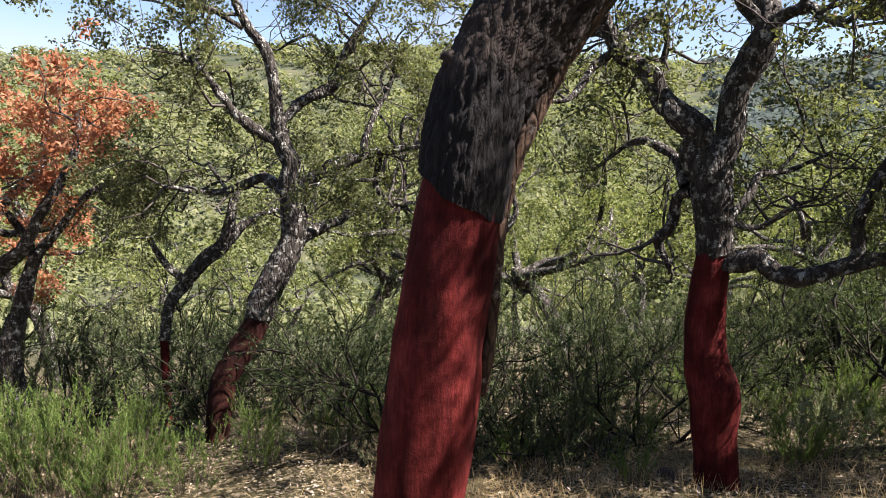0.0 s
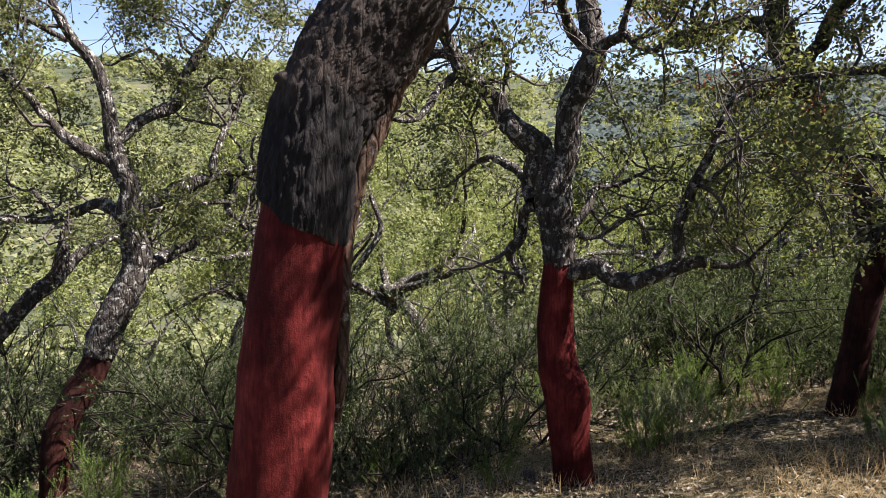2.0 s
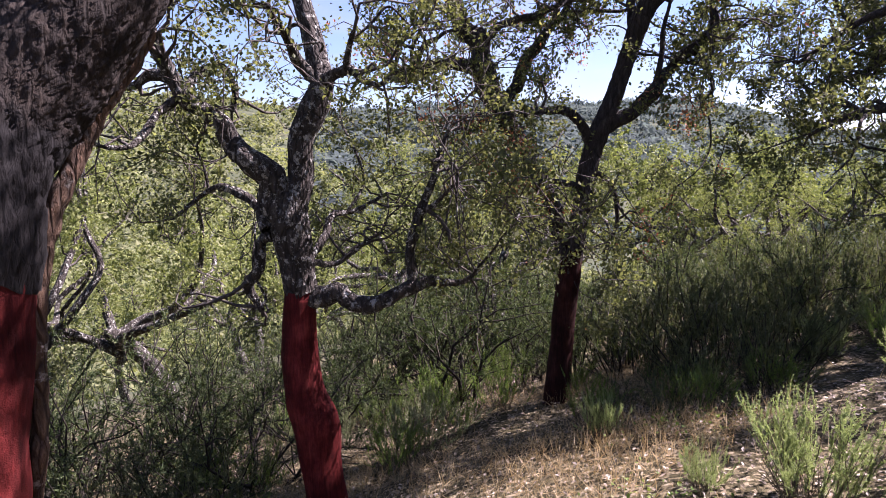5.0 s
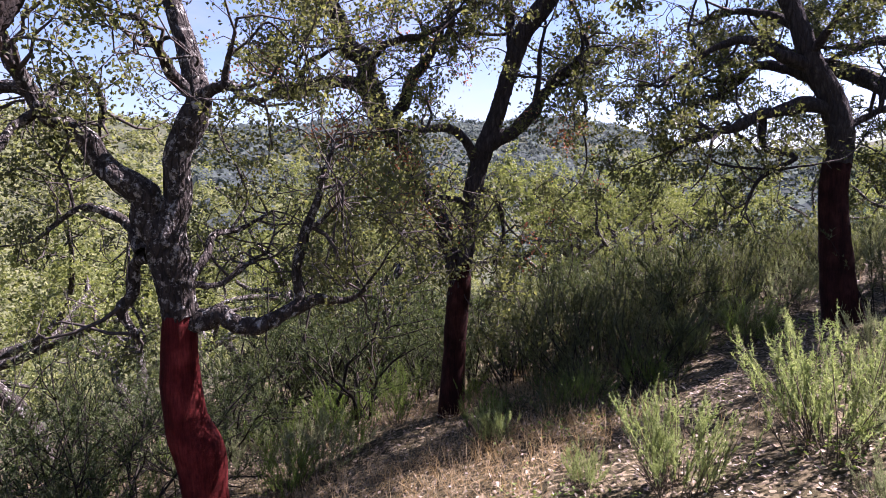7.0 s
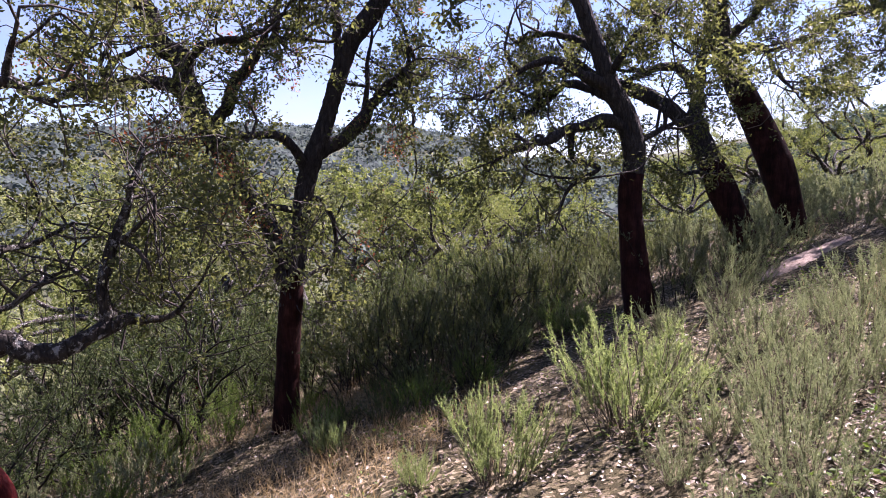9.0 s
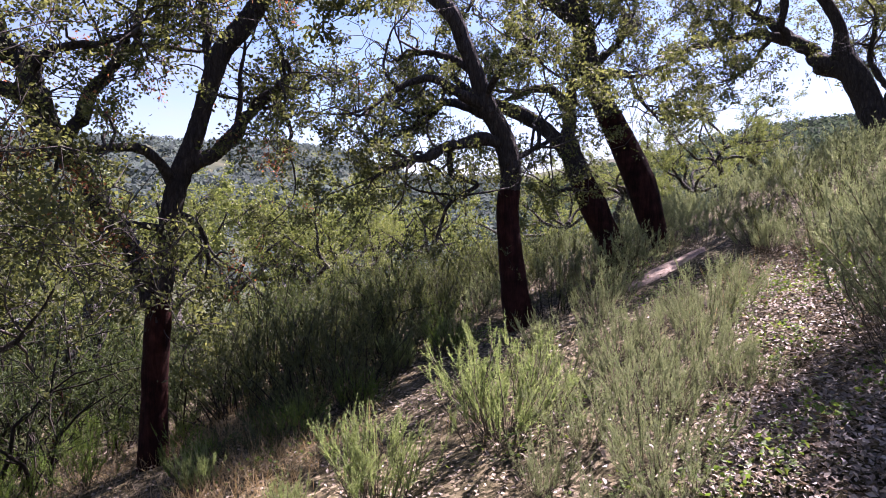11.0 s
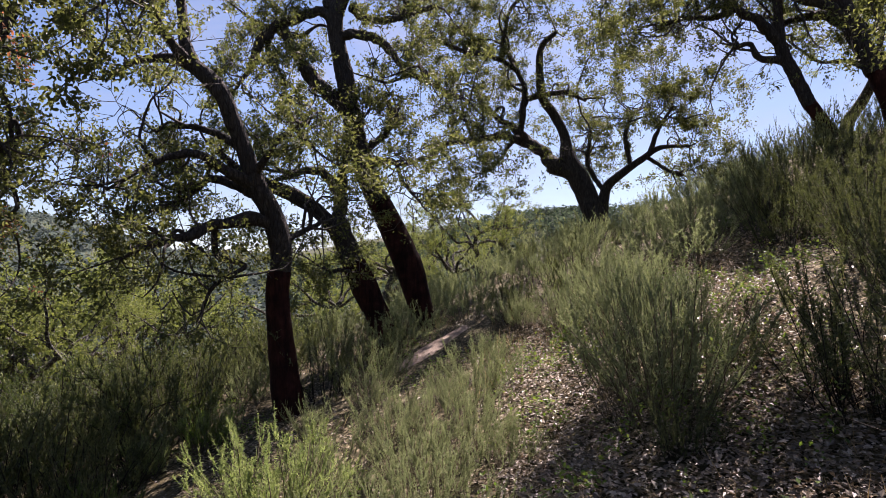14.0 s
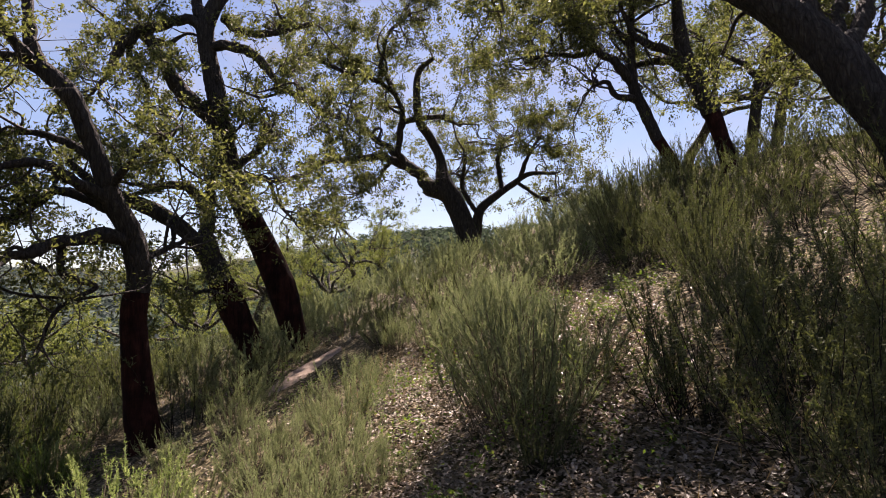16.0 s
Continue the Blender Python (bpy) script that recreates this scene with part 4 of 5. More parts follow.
t7.limb('limb', 0.35, 1, (14.05, -2.65, 3.86, 0.248), (14.15, -2.2, 4.1, 0.225), (14.23, -1.88, 4.43, 0.176), (14.31, -1.51, 4.62, 0.133), (14.39, -1.16, 4.77, 0.128), (14.47, -0.81, 4.73, 0.109), (14.57, -0.4, 4.71, 0.097), (14.68, 0.12, 4.69, 0.085), (14.81, 0.65, 4.4, 0.066), (14.96, 1.32, 4.28, 0.053), (15.1, 1.94, 4.55, 0.033))
t7.limb('limb', 0.4, 1, (14.23, -1.84, 4.47, 0.139), (14.53, -1.43, 5, 0.116), (14.61, -1.08, 5.22, 0.098), (14.71, -0.67, 5.65, 0.072), (14.75, -0.48, 6.06, 0.046))
t7.limb('limb', 0.4, 1, (14.28, -1.66, 4.55, 0.127), (14.01, -1.49, 5, 0.1), (13.88, -1.58, 5.59, 0.087), (13.82, -1.42, 6.08, 0.074), (13.79, -1.09, 6.64, 0.049))
t7.limb('limb', 0.3, 0.9, (13.88, -1.61, 5.46, 0.08), (13.9, -1.95, 5.56, 0.081), (13.89, -2.45, 5.59, 0.074), (13.89, -2.88, 5.4, 0.037))
t7.limb('limb', 0.2, 1, (14.25, -1.34, 4.67, 0.063), (14.22, -1.02, 4.22, 0.05), (14.3, -0.64, 3.92, 0.032))
t7.limb('limb', 0.2, 1.1, (13.82, -1.42, 6.08, 0.074), (13.83, -0.9, 6.4, 0.074), (13.87, -0.29, 6.55, 0.062), (13.97, 0.58, 6.97, 0.038))
t7.limb('limb', 0.2, 1.1, (13.79, -1.09, 6.64, 0.062), (13.75, -1.28, 7.38, 0.049), (13.63, -1.77, 7.83, 0.037))
t7.finish()

t7b = Oak('cork_oak', 'Low spreading cork oak on the sunlit crest', forks=4, leaf=0.052, spread=1.2, thin=0.76, seed=11, old=True, gap=0.2, per_twig=26)
t7b.limb('bark', 1, 0, (14.69, -3.33, 2.6, 0.194), (14.68, -3.36, 3.11, 0.168), (14.66, -3.47, 3.63, 0.143), (14.57, -3.81, 3.94, 0.116), (14.47, -4.24, 4.24, 0.096), (14.38, -4.61, 4.46, 0.07), (14.23, -5.2, 4.45, 0.038))
t7b.limb('limb', 0.3, 1, (14.53, -4, 4.02, 0.077), (14.84, -3.97, 4.85, 0.073), (14.9, -4.14, 5.41, 0.053))
t7b.limb('limb', 0.3, 1, (14.44, -4.37, 4.34, 0.071), (14.18, -4.56, 4.89, 0.057), (14.03, -4.78, 5.29, 0.038))
t7b.limb('limb', 0.3, 1, (14.45, -4.31, 4.27, 0.058), (14.54, -4.78, 3.99, 0.052), (14.52, -5.28, 3.79, 0.026))
t7b.limb('limb', 0.3, 1, (14.67, -3.43, 3.5, 0.078), (15.05, -3.14, 4.23, 0.067), (15.13, -3.24, 5.06, 0.047))
t7b.finish()

t8 = Oak('cork_oak', 'Thin leaning cork oak above the bushes', forks=4, leaf=0.052, spread=1.25, thin=0.76, seed=12, old=True, gap=0.19, per_twig=21)
t8.limb('trunk', 1, 0, (10.68, -6.39, 3.4, 0.159), (10.72, -6.31, 3.7, 0.132), (10.8, -6.18, 3.98, 0.133), (10.92, -5.98, 4.4, 0.135))
t8.limb('bark', 1, 0, (10.92, -5.98, 4.38, 0.145), (11.05, -5.78, 5.01, 0.137), (11.13, -5.64, 5.47, 0.129), (11.14, -5.62, 6.11, 0.095), (11.13, -5.63, 6.72, 0.085), (11.1, -5.69, 7.42, 0.06))
t8.limb('limb', 0.4, 1, (11.11, -5.66, 5.23, 0.099), (11.11, -5.29, 5.28, 0.074), (11.1, -5.11, 5.53, 0.059), (11.15, -4.83, 5.45, 0.04))
t8.limb('limb', 0.35, 1, (11.14, -5.61, 5.55, 0.119), (11.13, -5.25, 5.95, 0.109), (11.22, -4.92, 6.25, 0.1), (11.27, -4.63, 6.67, 0.086), (11.32, -4.36, 7.23, 0.056))
t8.limb('limb', 0.3, 1.1, (11.18, -4.98, 6.18, 0.075), (11.28, -4.61, 6.07, 0.06), (11.44, -4.16, 6.14, 0.046), (11.6, -3.7, 6, 0.026))
t8.limb('limb', 0.3, 1, (11.14, -5.62, 6.21, 0.07), (11.48, -5.44, 6.78, 0.062), (11.66, -5.34, 7.52, 0.042))
t8.finish()

t9 = Oak('cork_oak', 'Stout cork oak with red-brown foot on the crest', forks=4, leaf=0.052, spread=1.25, thin=0.76, seed=13, old=True, gap=0.19, per_twig=21)
t9.limb('trunk', 1, 0, (10.46, -7.07, 3.91, 0.212), (10.52, -6.97, 4.35, 0.186), (10.6, -6.87, 4.85, 0.197))
t9.limb('bark', 1, 0, (10.6, -6.86, 4.82, 0.207), (10.73, -6.69, 5.41, 0.2), (10.84, -6.53, 5.97, 0.184), (10.89, -6.46, 6.59, 0.151), (10.9, -6.43, 7.31, 0.108))
t9.limb('limb', 0.4, 1, (10.77, -6.63, 5.62, 0.125), (10.78, -6.27, 6, 0.106), (10.93, -5.87, 6.22, 0.093), (11, -5.6, 6.45, 0.074), (11.03, -5.39, 6.97, 0.049))
t9.limb('limb', 0.4, 1, (10.8, -6.58, 5.68, 0.106), (11.23, -6.32, 6.04, 0.1), (11.52, -6.07, 6.1, 0.082), (11.8, -5.85, 6.01, 0.053))
t9.limb('limb', 0.3, 1, (10.6, -6.86, 5.09, 0.094), (10.4, -7.15, 5.06, 0.083), (10.18, -7.46, 5.07, 0.068), (9.99, -7.73, 5.33, 0.044))
t9.finish()

t9b = Oak('cork_oak', 'Cork oak half hidden by the hillside bushes', forks=4, leaf=0.052, spread=1.25, thin=0.76, seed=14, old=True, gap=0.17, per_twig=26)
t9b.limb('bark', 1, 0, (11.47, -8.25, 4.48, 0.145), (11.4, -8.34, 5.26, 0.134), (11.34, -8.42, 5.82, 0.123), (11.23, -8.56, 6.35, 0.1), (11.1, -8.73, 6.88, 0.077), (11.02, -8.83, 7.53, 0.05))
t9b.limb('limb', 0.3, 1, (11.34, -8.42, 5.76, 0.089), (11.55, -8.16, 6.23, 0.074), (11.8, -7.84, 6.55, 0.052), (12.05, -7.52, 6.99, 0.035))
t9b.limb('limb', 0.3, 1, (11.24, -8.55, 6.3, 0.078), (10.99, -8.87, 6.5, 0.06), (10.7, -9.24, 6.5, 0.038))
t9b.finish()

t10 = Oak('cork_oak', 'Thick dark cork oak leaning far over the slope', forks=2, leaf=0.042, seed=15, old=True, gap=0.13)
t10.limb('bark', 1, 0, (4.79, -5.06, 2.03, 0.208), (4.87, -4.98, 2.54, 0.194), (4.99, -4.86, 2.95, 0.189), (5.14, -4.71, 3.31, 0.19), (5.3, -4.55, 3.71, 0.185), (5.46, -4.39, 4.03, 0.175), (5.66, -4.19, 4.33, 0.149), (5.93, -3.92, 4.7, 0.122), (6.22, -3.62, 5.2, 0.087), (6.45, -3.39, 5.75, 0.054))
t10.limb('limb', 0.3, 1, (5.38, -4.46, 3.87, 0.102), (5.66, -4.61, 4.33, 0.092), (5.9, -4.65, 4.86, 0.068))
t10.limb('limb', 0.3, 1, (5.96, -3.88, 4.75, 0.073), (6.36, -3.76, 4.92, 0.053), (6.7, -3.56, 5.22, 0.031))
t10.limb('limb', 0.3, 1.3, (5.22, -4.63, 3.51, 0.084), (5.5, -5.06, 4.12, 0.074), (5.71, -5.56, 4.82, 0.056), (5.83, -6, 5.53, 0.035))
t10.limb('limb', 0.3, 1.3, (5.3, -4.55, 3.71, 0.075), (5.95, -5.31, 4.58, 0.069), (6.58, -5.81, 5.59, 0.058), (7.13, -6.11, 6.53, 0.043))
t10.limb('limb', 0.4, 1.3, (5.9, -3.95, 4.66, 0.07), (6.2, -3.2, 5.0, 0.055), (6.4, -2.4, 4.95, 0.04), (6.6, -1.75, 4.75, 0.022))
t10.limb('limb', 0.4, 1.3, (6.2, -3.2, 5.0, 0.05), (5.6, -2.6, 5.3, 0.04), (5.2, -2.0, 5.4, 0.022))
t10.finish()

bt = Oak('cork_oak', 'Thin cork oak with a short red foot behind shrubs', leaf=0.05, seed=16, gap=0.3)
bt.limb('trunk', 1, 0, (6.73, 8.85, -2.34, 0.134), (6.76, 8.83, -1.76, 0.118), (6.73, 8.85, -1.23, 0.107), (6.73, 8.85, -1.08, 0.102))
bt.limb('bark', 1, 0, (6.73, 8.85, -1.15, 0.122), (6.75, 8.83, -0.82, 0.117), (6.82, 8.78, -0.51, 0.111), (6.71, 8.86, -0.1, 0.091), (6.4, 9.09, 0.26, 0.07), (6.24, 9.21, 0.62, 0.05))
bt.limb('limb', 0.4, 1, (6.81, 8.79, -0.51, 0.081), (7.1, 8.71, -0.22, 0.072), (7.37, 8.63, 0.17, 0.057), (7.48, 8.68, 0.57, 0.036))
bt.limb('limb', 0.3, 1, (6.51, 9.01, 0.16, 0.055), (6.18, 9.13, 0.13, 0.045), (5.89, 9.21, 0.34, 0.029))
bt.finish()

bt2 = Oak('cork_oak', 'Forked grey-barked cork oak deep in the thicket', leaf=0.05, seed=17, gap=0.3)
bt2.limb('bark', 1, 0, (6.61, 7.99, -2.15, 0.173), (6.61, 8, -1.54, 0.162), (6.58, 8.02, -1.05, 0.171), (6.54, 8.05, -0.71, 0.161), (6.42, 8.14, -0.37, 0.113), (6.28, 8.25, -0.13, 0.075))
bt2.limb('limb', 0.4, 1, (6.57, 8.03, -0.81, 0.104), (6.73, 7.9, -0.52, 0.095), (6.94, 7.87, -0.16, 0.076), (7.27, 7.74, 0.16, 0.058), (7.45, 7.72, 0.63, 0.039))
bt2.limb('limb', 0.3, 1, (6.31, 8.22, -0.2, 0.066), (6.11, 8.5, 0, 0.052), (5.89, 8.68, -0.09, 0.038), (5.72, 8.93, 0.09, 0.024))
bt2.finish()

# ---- valley oaks ----


def valley_oak(seed, height, mat, dry=False, leaf=0.1, per_twig=10, gap=0.26):
    """A whole cork oak grown at random: crooked trunk, five or six limbs, a crown of leaf sprays."""
    rng = np.random.RandomState(seed)
    root = new("dry_oak" if dry else "valley_oak")
    trunk = [(0, 0, -0.3, 0.2)]
    q, d = np.zeros(3), np.array((rng.normal() * 0.2, rng.normal() * 0.2, 1.0))
    for k in range(4):
        d = unit(d + rng.normal(size=3) * (0.22, 0.22, 0.0))
        q = q + d * height * 0.1
        trunk.append((*q, 0.17 - 0.015 * k))
    line = smooth_line(trunk, 0.2)
    v, f = tube(line, 10, 0.1, seed, 0.08)
    part("trunk", make_mesh("trunk", v, f, [M_BARK], True), root)
    lines = []
    n = rng.randint(5, 7)
    for i in range(n):
        a = i * 6.28 / n + rng.uniform(-0.4, 0.4)
        d = np.array((math.cos(a), math.sin(a), rng.uniform(0.5, 1.5)))
        p = q * rng.uniform(0.75, 1.0)
        pts = [(*p, 0.1)]
        for k in range(6):
            d = unit(d + rng.normal(size=3) * 0.4 + np.array((0, 0, 0.1)))
            p = p + d * height * 0.11
            pts.append((*p, 0.085 * (1 - k / 7)))
        ln = smooth_line(pts, 0.25)
        v, f = tube(ln, 4, 0.1, seed + i)
        part("limb", make_mesh("limb", v, f, [M_BARK], True), root)
        lines.append((ln, 0.25, 1.0))
    branches, tubes, P, A = grow(rng, lines, 1.25, per_twig, gap, twigs=False, sides=3)
    v, f = joined([b for _, b in (branches[::2] if leaf < 0.15 else branches[::5])])
    tagged(part("branch_work", make_mesh("branch_work", v, f, [M_TWIG], True), root), kind="stuff")
    tagged(part("crown", leaves_mesh("crown", rng, P, A, leaf, [mat]), root), kind="stuff")
    return root


def stand(ob, x, y, turn=0.0, size=1.0, sink=0.0, tilt=0.0):
    return Matrix.LocRotScale((x, y, GZ(x, y) - sink), Euler((tilt, 0, turn)), (size, size, size))


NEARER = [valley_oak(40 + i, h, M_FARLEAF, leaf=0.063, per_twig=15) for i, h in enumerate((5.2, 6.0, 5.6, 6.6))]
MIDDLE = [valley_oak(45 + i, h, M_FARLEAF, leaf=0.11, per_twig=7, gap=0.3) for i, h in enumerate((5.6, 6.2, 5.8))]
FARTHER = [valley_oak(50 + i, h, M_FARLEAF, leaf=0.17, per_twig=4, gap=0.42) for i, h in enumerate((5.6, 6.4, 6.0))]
rng = np.random.RandomState(5)
spots = []
for r0, r1, count, gap in ((9.8, 30, 34, 3.0), (30, 95, 36, 5.8)):
    done = 0
    for _ in range(4000):
        if done >= count:
            break
        th = radians(rng.uniform(-50, 86))
        r = rng.uniform(r0, r1)
        x, y = r * math.sin(th), r * math.cos(th)
        if (y < 7.5 and x < 15) or any(math.hypot(x - a, y - b) < gap for a, b in spots):
            continue
        spots.append((x, y))
        done += 1
# sunlit trees standing lower down between the open thicket and the ridge
spots += [(17.5, 12.2), (20.5, 15.5), (15.8, 13.5), (22.5, 13.0), (19.0, 18.5), (24.5, 17.0), (13.2, 14.8), (26.0, 12.0), (16.8, 9.6), (21.5, 9.8), (12.0, 11.2), (27.0, 20.0)]
spots += [(16.0, 3.4), (18.5, 1.2), (15.2, 6.0), (20.5, -0.6), (19.0, 4.8), (12.6, -9.6), (13.8, -8.2), (10.6, -10.4), (15.6, 0.4), (16.2, -0.7), (17.0, -1.7), (15.0, 1.6)]
used = set()
for n, (x, y) in enumerate(spots):
    kinds = NEARER if math.hypot(x, y) < 19 else MIDDLE if math.hypot(x, y) < 36 else FARTHER
    k = kinds[n % len(kinds)]
    size = rng.uniform(0.85, 1.2)
    if math.hypot(x - 6.7, y - 8.4) < 1.6:
        continue
    if y < -5:
        # oaks behind the bushes uphill
        size = rng.uniform(0.7, 0.85)
    elif x > 14 and y < 6.5:
        # small oaks on the crest beyond the path
        size = rng.uniform(0.42, 0.56)
    elif math.degrees(math.atan2(x, y)) > 40:
        # lower trees towards the open valley
        size = min(size, (1.3 + 0.085 * math.hypot(x, y) - GZ(x, y)) / 6.4)
        if size < 0.45:
            continue
    m = stand(k, x, y, rng.uniform(0, 6.28), size / k.scale[0])
    if k.name in used:
        k = copy_thing(k, m)
    else:
        used.add(k.name)
        k.matrix_basis = m
    tagged(k, "Broad evergreen cork oak growing on the valley side", "tree", "valley oaks")

dry = valley_oak(61, 4.4, M_RED, dry=True, leaf=0.065, per_twig=22)
dry.matrix_basis = stand(dry, -5.4, 6.0, 0.4, 1.0)
tagged(dry, "Oak with withered orange-brown leaves still hanging", "tree")

# ---- woods on the far hills ----


def far_woods(name, label, seed, count, th0, th1, r0, r1, size, mat, k=19, piece=0.5):
    """Countless crowns on a distant slope, each a loose heap of leaf masses."""
    rng = np.random.RandomState(seed)
    th = np.radians(rng.uniform(th0, th1, count))
    r = r0 + (r1 - r0) * rng.uniform(0, 1, count) ** 0.75
    x, y = r * np.sin(th), r * np.cos(th)
    z = ground_z(x, y)
    s = size * rng.uniform(0.6, 1.3, count)
    d = rng.normal(size=(count, k, 3))
    d /= np.linalg.norm(d, axis=2)[:, :, None]
    d[:, :, 2] = np.abs(d[:, :, 2]) * 0.8
    c = np.stack([x, y, z + 0.2 * s], -1)[:, None] + d * (s[:, None, None] * rng.uniform(0.55, 1.0, (count, k, 1)))
    P = c.reshape(-1, 3)
    A = rng.normal(size=P.shape)
    L = np.repeat(s, k) * piece * rng.uniform(0.65, 1.35, len(P))
    # each piece lies on the crown's face, a little askew
    face = 0.75 * d.reshape(-1, 3) + np.array((0, 0, 0.35)) + 0.34 * rng.normal(size=P.shape)
    A = np.cross(A, face)
    v, f = blades(P - A / np.linalg.norm(A, axis=1)[:, None] * L[:, None] / 2, A, np.cross(face, A), L, L * 0.9, 0.1, None)
    ob = new(name, make_mesh(name, v, f, [mat]))
    return tagged(ob, label, "woods", kind="stuff")


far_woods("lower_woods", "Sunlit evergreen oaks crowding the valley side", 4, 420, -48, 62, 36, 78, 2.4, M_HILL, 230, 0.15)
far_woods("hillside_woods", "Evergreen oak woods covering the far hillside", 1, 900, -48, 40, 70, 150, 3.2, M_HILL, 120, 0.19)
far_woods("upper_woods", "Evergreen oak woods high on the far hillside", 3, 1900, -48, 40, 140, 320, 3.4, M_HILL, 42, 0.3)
far_woods("distant_woods", "Distant wooded ridge across the valley, haze painted blue-green into its leaves", 2, 3000, 20, 74, 90, 590, 4.8, M_HAZED_RIDGE, 36, 0.33)
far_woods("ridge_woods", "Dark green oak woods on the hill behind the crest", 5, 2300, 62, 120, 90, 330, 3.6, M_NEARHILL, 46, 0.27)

# ---- shrubs ----


def shrub(name, seed, height, mat, stems, shoots, shoot=0.25, needle=0.03, slim=0.2, needles=26, start=0.1, stem_r=0.012, upright=0.7, forks=0, apart=False, wide=0.42, low=0.0):
    """A heath shrub: thin stems from one foot, upright shoots closely set with short needle leaves."""
    rng = np.random.RandomState(seed)
    root = new(name)
    tubes, P, A, size = [], [], [], []

    def line(q, d, length, steps, r0, wob):
        pts = [q]
        for k in range(steps):
            d = unit(d + rng.normal(size=3) * wob + np.array((0, 0, 0.08)))
            q = q + d * length / steps
            pts.append(q)
        return np.array(pts), np.linspace(r0, 0.0025, steps + 1)

    for i in range(stems):
        a = rng.uniform(0, 6.28)
        out = np.array((math.cos(a), math.sin(a), 0))
        d = unit(out * (1 - upright) * rng.uniform(0.2, 1.7) + np.array((0, 0, upright)))
        h = height * rng.uniform(0.6, 1.05) * 0.85
        pts, rad = line(out * rng.uniform(0.02, 0.05 if apart else 0.26) * height - np.array((0, 0, 0.1)), d, h, 6, stem_r * rng.uniform(0.7, 1.3), 0.3 if apart else 0.11)
        row = np.column_stack([pts, rad])
        if apart:
            v, f = tube(row, 5)
            part("stem", make_mesh("stem", v, f, [M_STEM], True), root)
        else:
            tubes.append(tube(row[::3], 3))
            # dry twigs about the foot
            for _ in range(2):
                dd = unit(d + rng.normal(size=3) * 0.6)
                tubes.append(tube(np.column_stack([[pts[1], pts[1] + dd * h * rng.uniform(0.2, 0.45)], [0.003, 0.0015]]), 3))
        runs = [pts]
        for _ in range(forks):
            k = rng.randint(1, 5)
            fd = unit(unit(pts[k + 1] - pts[k]) + rng.normal(size=3) * 0.45)
            fp, fr = line(pts[k], fd, h * rng.uniform(0.3, 0.55), 4, stem_r * 0.45, 0.36)
            tubes.append(tube(np.column_stack([fp, fr]), 3))
            runs.append(fp)
        for run in runs:
            for u in list(rng.uniform(low, 1.0, shoots)) + [1.0]:
                s = u * (len(run) - 1)
                k = min(int(s), len(run) - 2)
                b = run[k] + (run[k + 1] - run[k]) * (s - k)
                if b[2] < start * height:
                    continue
                td = unit(unit(run[k + 1] - run[k]) * 0.7 + np.array((0, 0, 0.4)) + rng.normal(size=3) * (0.36 if apart else 0.25))
                tl = shoot * rng.uniform(0.6, 1.25)
                bend = rng.normal(size=3) * 0.08 * tl
                n = rng.poisson(needles)
                w = rng.uniform(0.0, 1.0, n)[:, None]
                P.append(b + td * tl * w + bend * w * w)
                A.append(td[None] * 0.9 + rng.normal(size=(n, 3)) * wide)
                size.append(needle * rng.uniform(0.7, 1.2, n) * (1.15 - 0.55 * w[:, 0]))
    v, f = joined(tubes)
    tagged(part("stem_work", make_mesh("stem_work", v, f, [M_STEM if apart or mat == M_DENSE else M_BRUSH], True), root), kind="stuff")
    P, A, L = np.vstack(P), np.vstack(A), np.concatenate(size)
    along = A / np.linalg.norm(A, axis=1)[:, None]
    across = np.cross(along, rng.normal(size=P.shape))
    across /= np.linalg.norm(across, axis=1)[:, None]
    half = across * (L * slim / 2)[:, None]
    v = np.stack([P - half, P + half, P + along * L[:, None]], 1).reshape(-1, 3)
    tagged(part("foliage", make_mesh("foliage", v, np.arange(len(v)).reshape(-1, 3), [mat]), root), kind="stuff")
    return root


TALL = [shrub("tree_heath", 70 + i, 2.3, M_HEATH, 10, 12, 0.18, 0.042, 0.3, 14, 0.06, 0.016, 0.5, 6, True, 0.75) for i in range(3)]
BARE = [shrub("tree_heath", 75 + i, 2.5, M_HEATH, 8, 12, 0.19, 0.042, 0.3, 14, 0.2, 0.022, 0.48, 8, True, 0.75) for i in range(2)]
LOW = [shrub("heather_bush", 80 + i, 0.95, M_PALE, 26, 10, 0.18, 0.05, 0.3, 12, 0.1, 0.003, 0.56, wide=0.5, low=0.2) for i in range(3)]
FINE_LOW = [shrub("heather_bush", 180 + i, 0.95, M_PALE, 38, 13, 0.16, 0.024, 0.27, 36, 0.08, 0.003, 0.62, wide=0.5, low=0.2) for i in range(3)]
FINE_DENSE = [shrub("heath_bush", 185 + i, 1.15, M_DENSE, 42, 18, 0.15, 0.028, 0.32, 23, 0.03, 0.003, 0.68, wide=0.75) for i in range(2)]
DENSE = [shrub("heath_bush", 85 + i, 1.25, M_DENSE, 24, 9, 0.22, 0.056, 0.28, 13, 0.06, 0.007, 0.58, wide=0.45, low=0.2) for i in range(2)]
GREEN = [shrub("broom_bush", 90 + i, 0.8, M_BROOM, 26, 8, 0.2, 0.032, 0.26, 25, 0.1, 0.004, 0.66, wide=0.45, low=0.25) for i in range(2)]
FINE_GREEN = [shrub("broom_bush", 95 + i, 0.8, M_PALEBROOM, 48, 11, 0.14, 0.024, 0.28, 42, 0.1, 0.003, 0.7, wide=0.6, low=0.2) for i in range(2)]
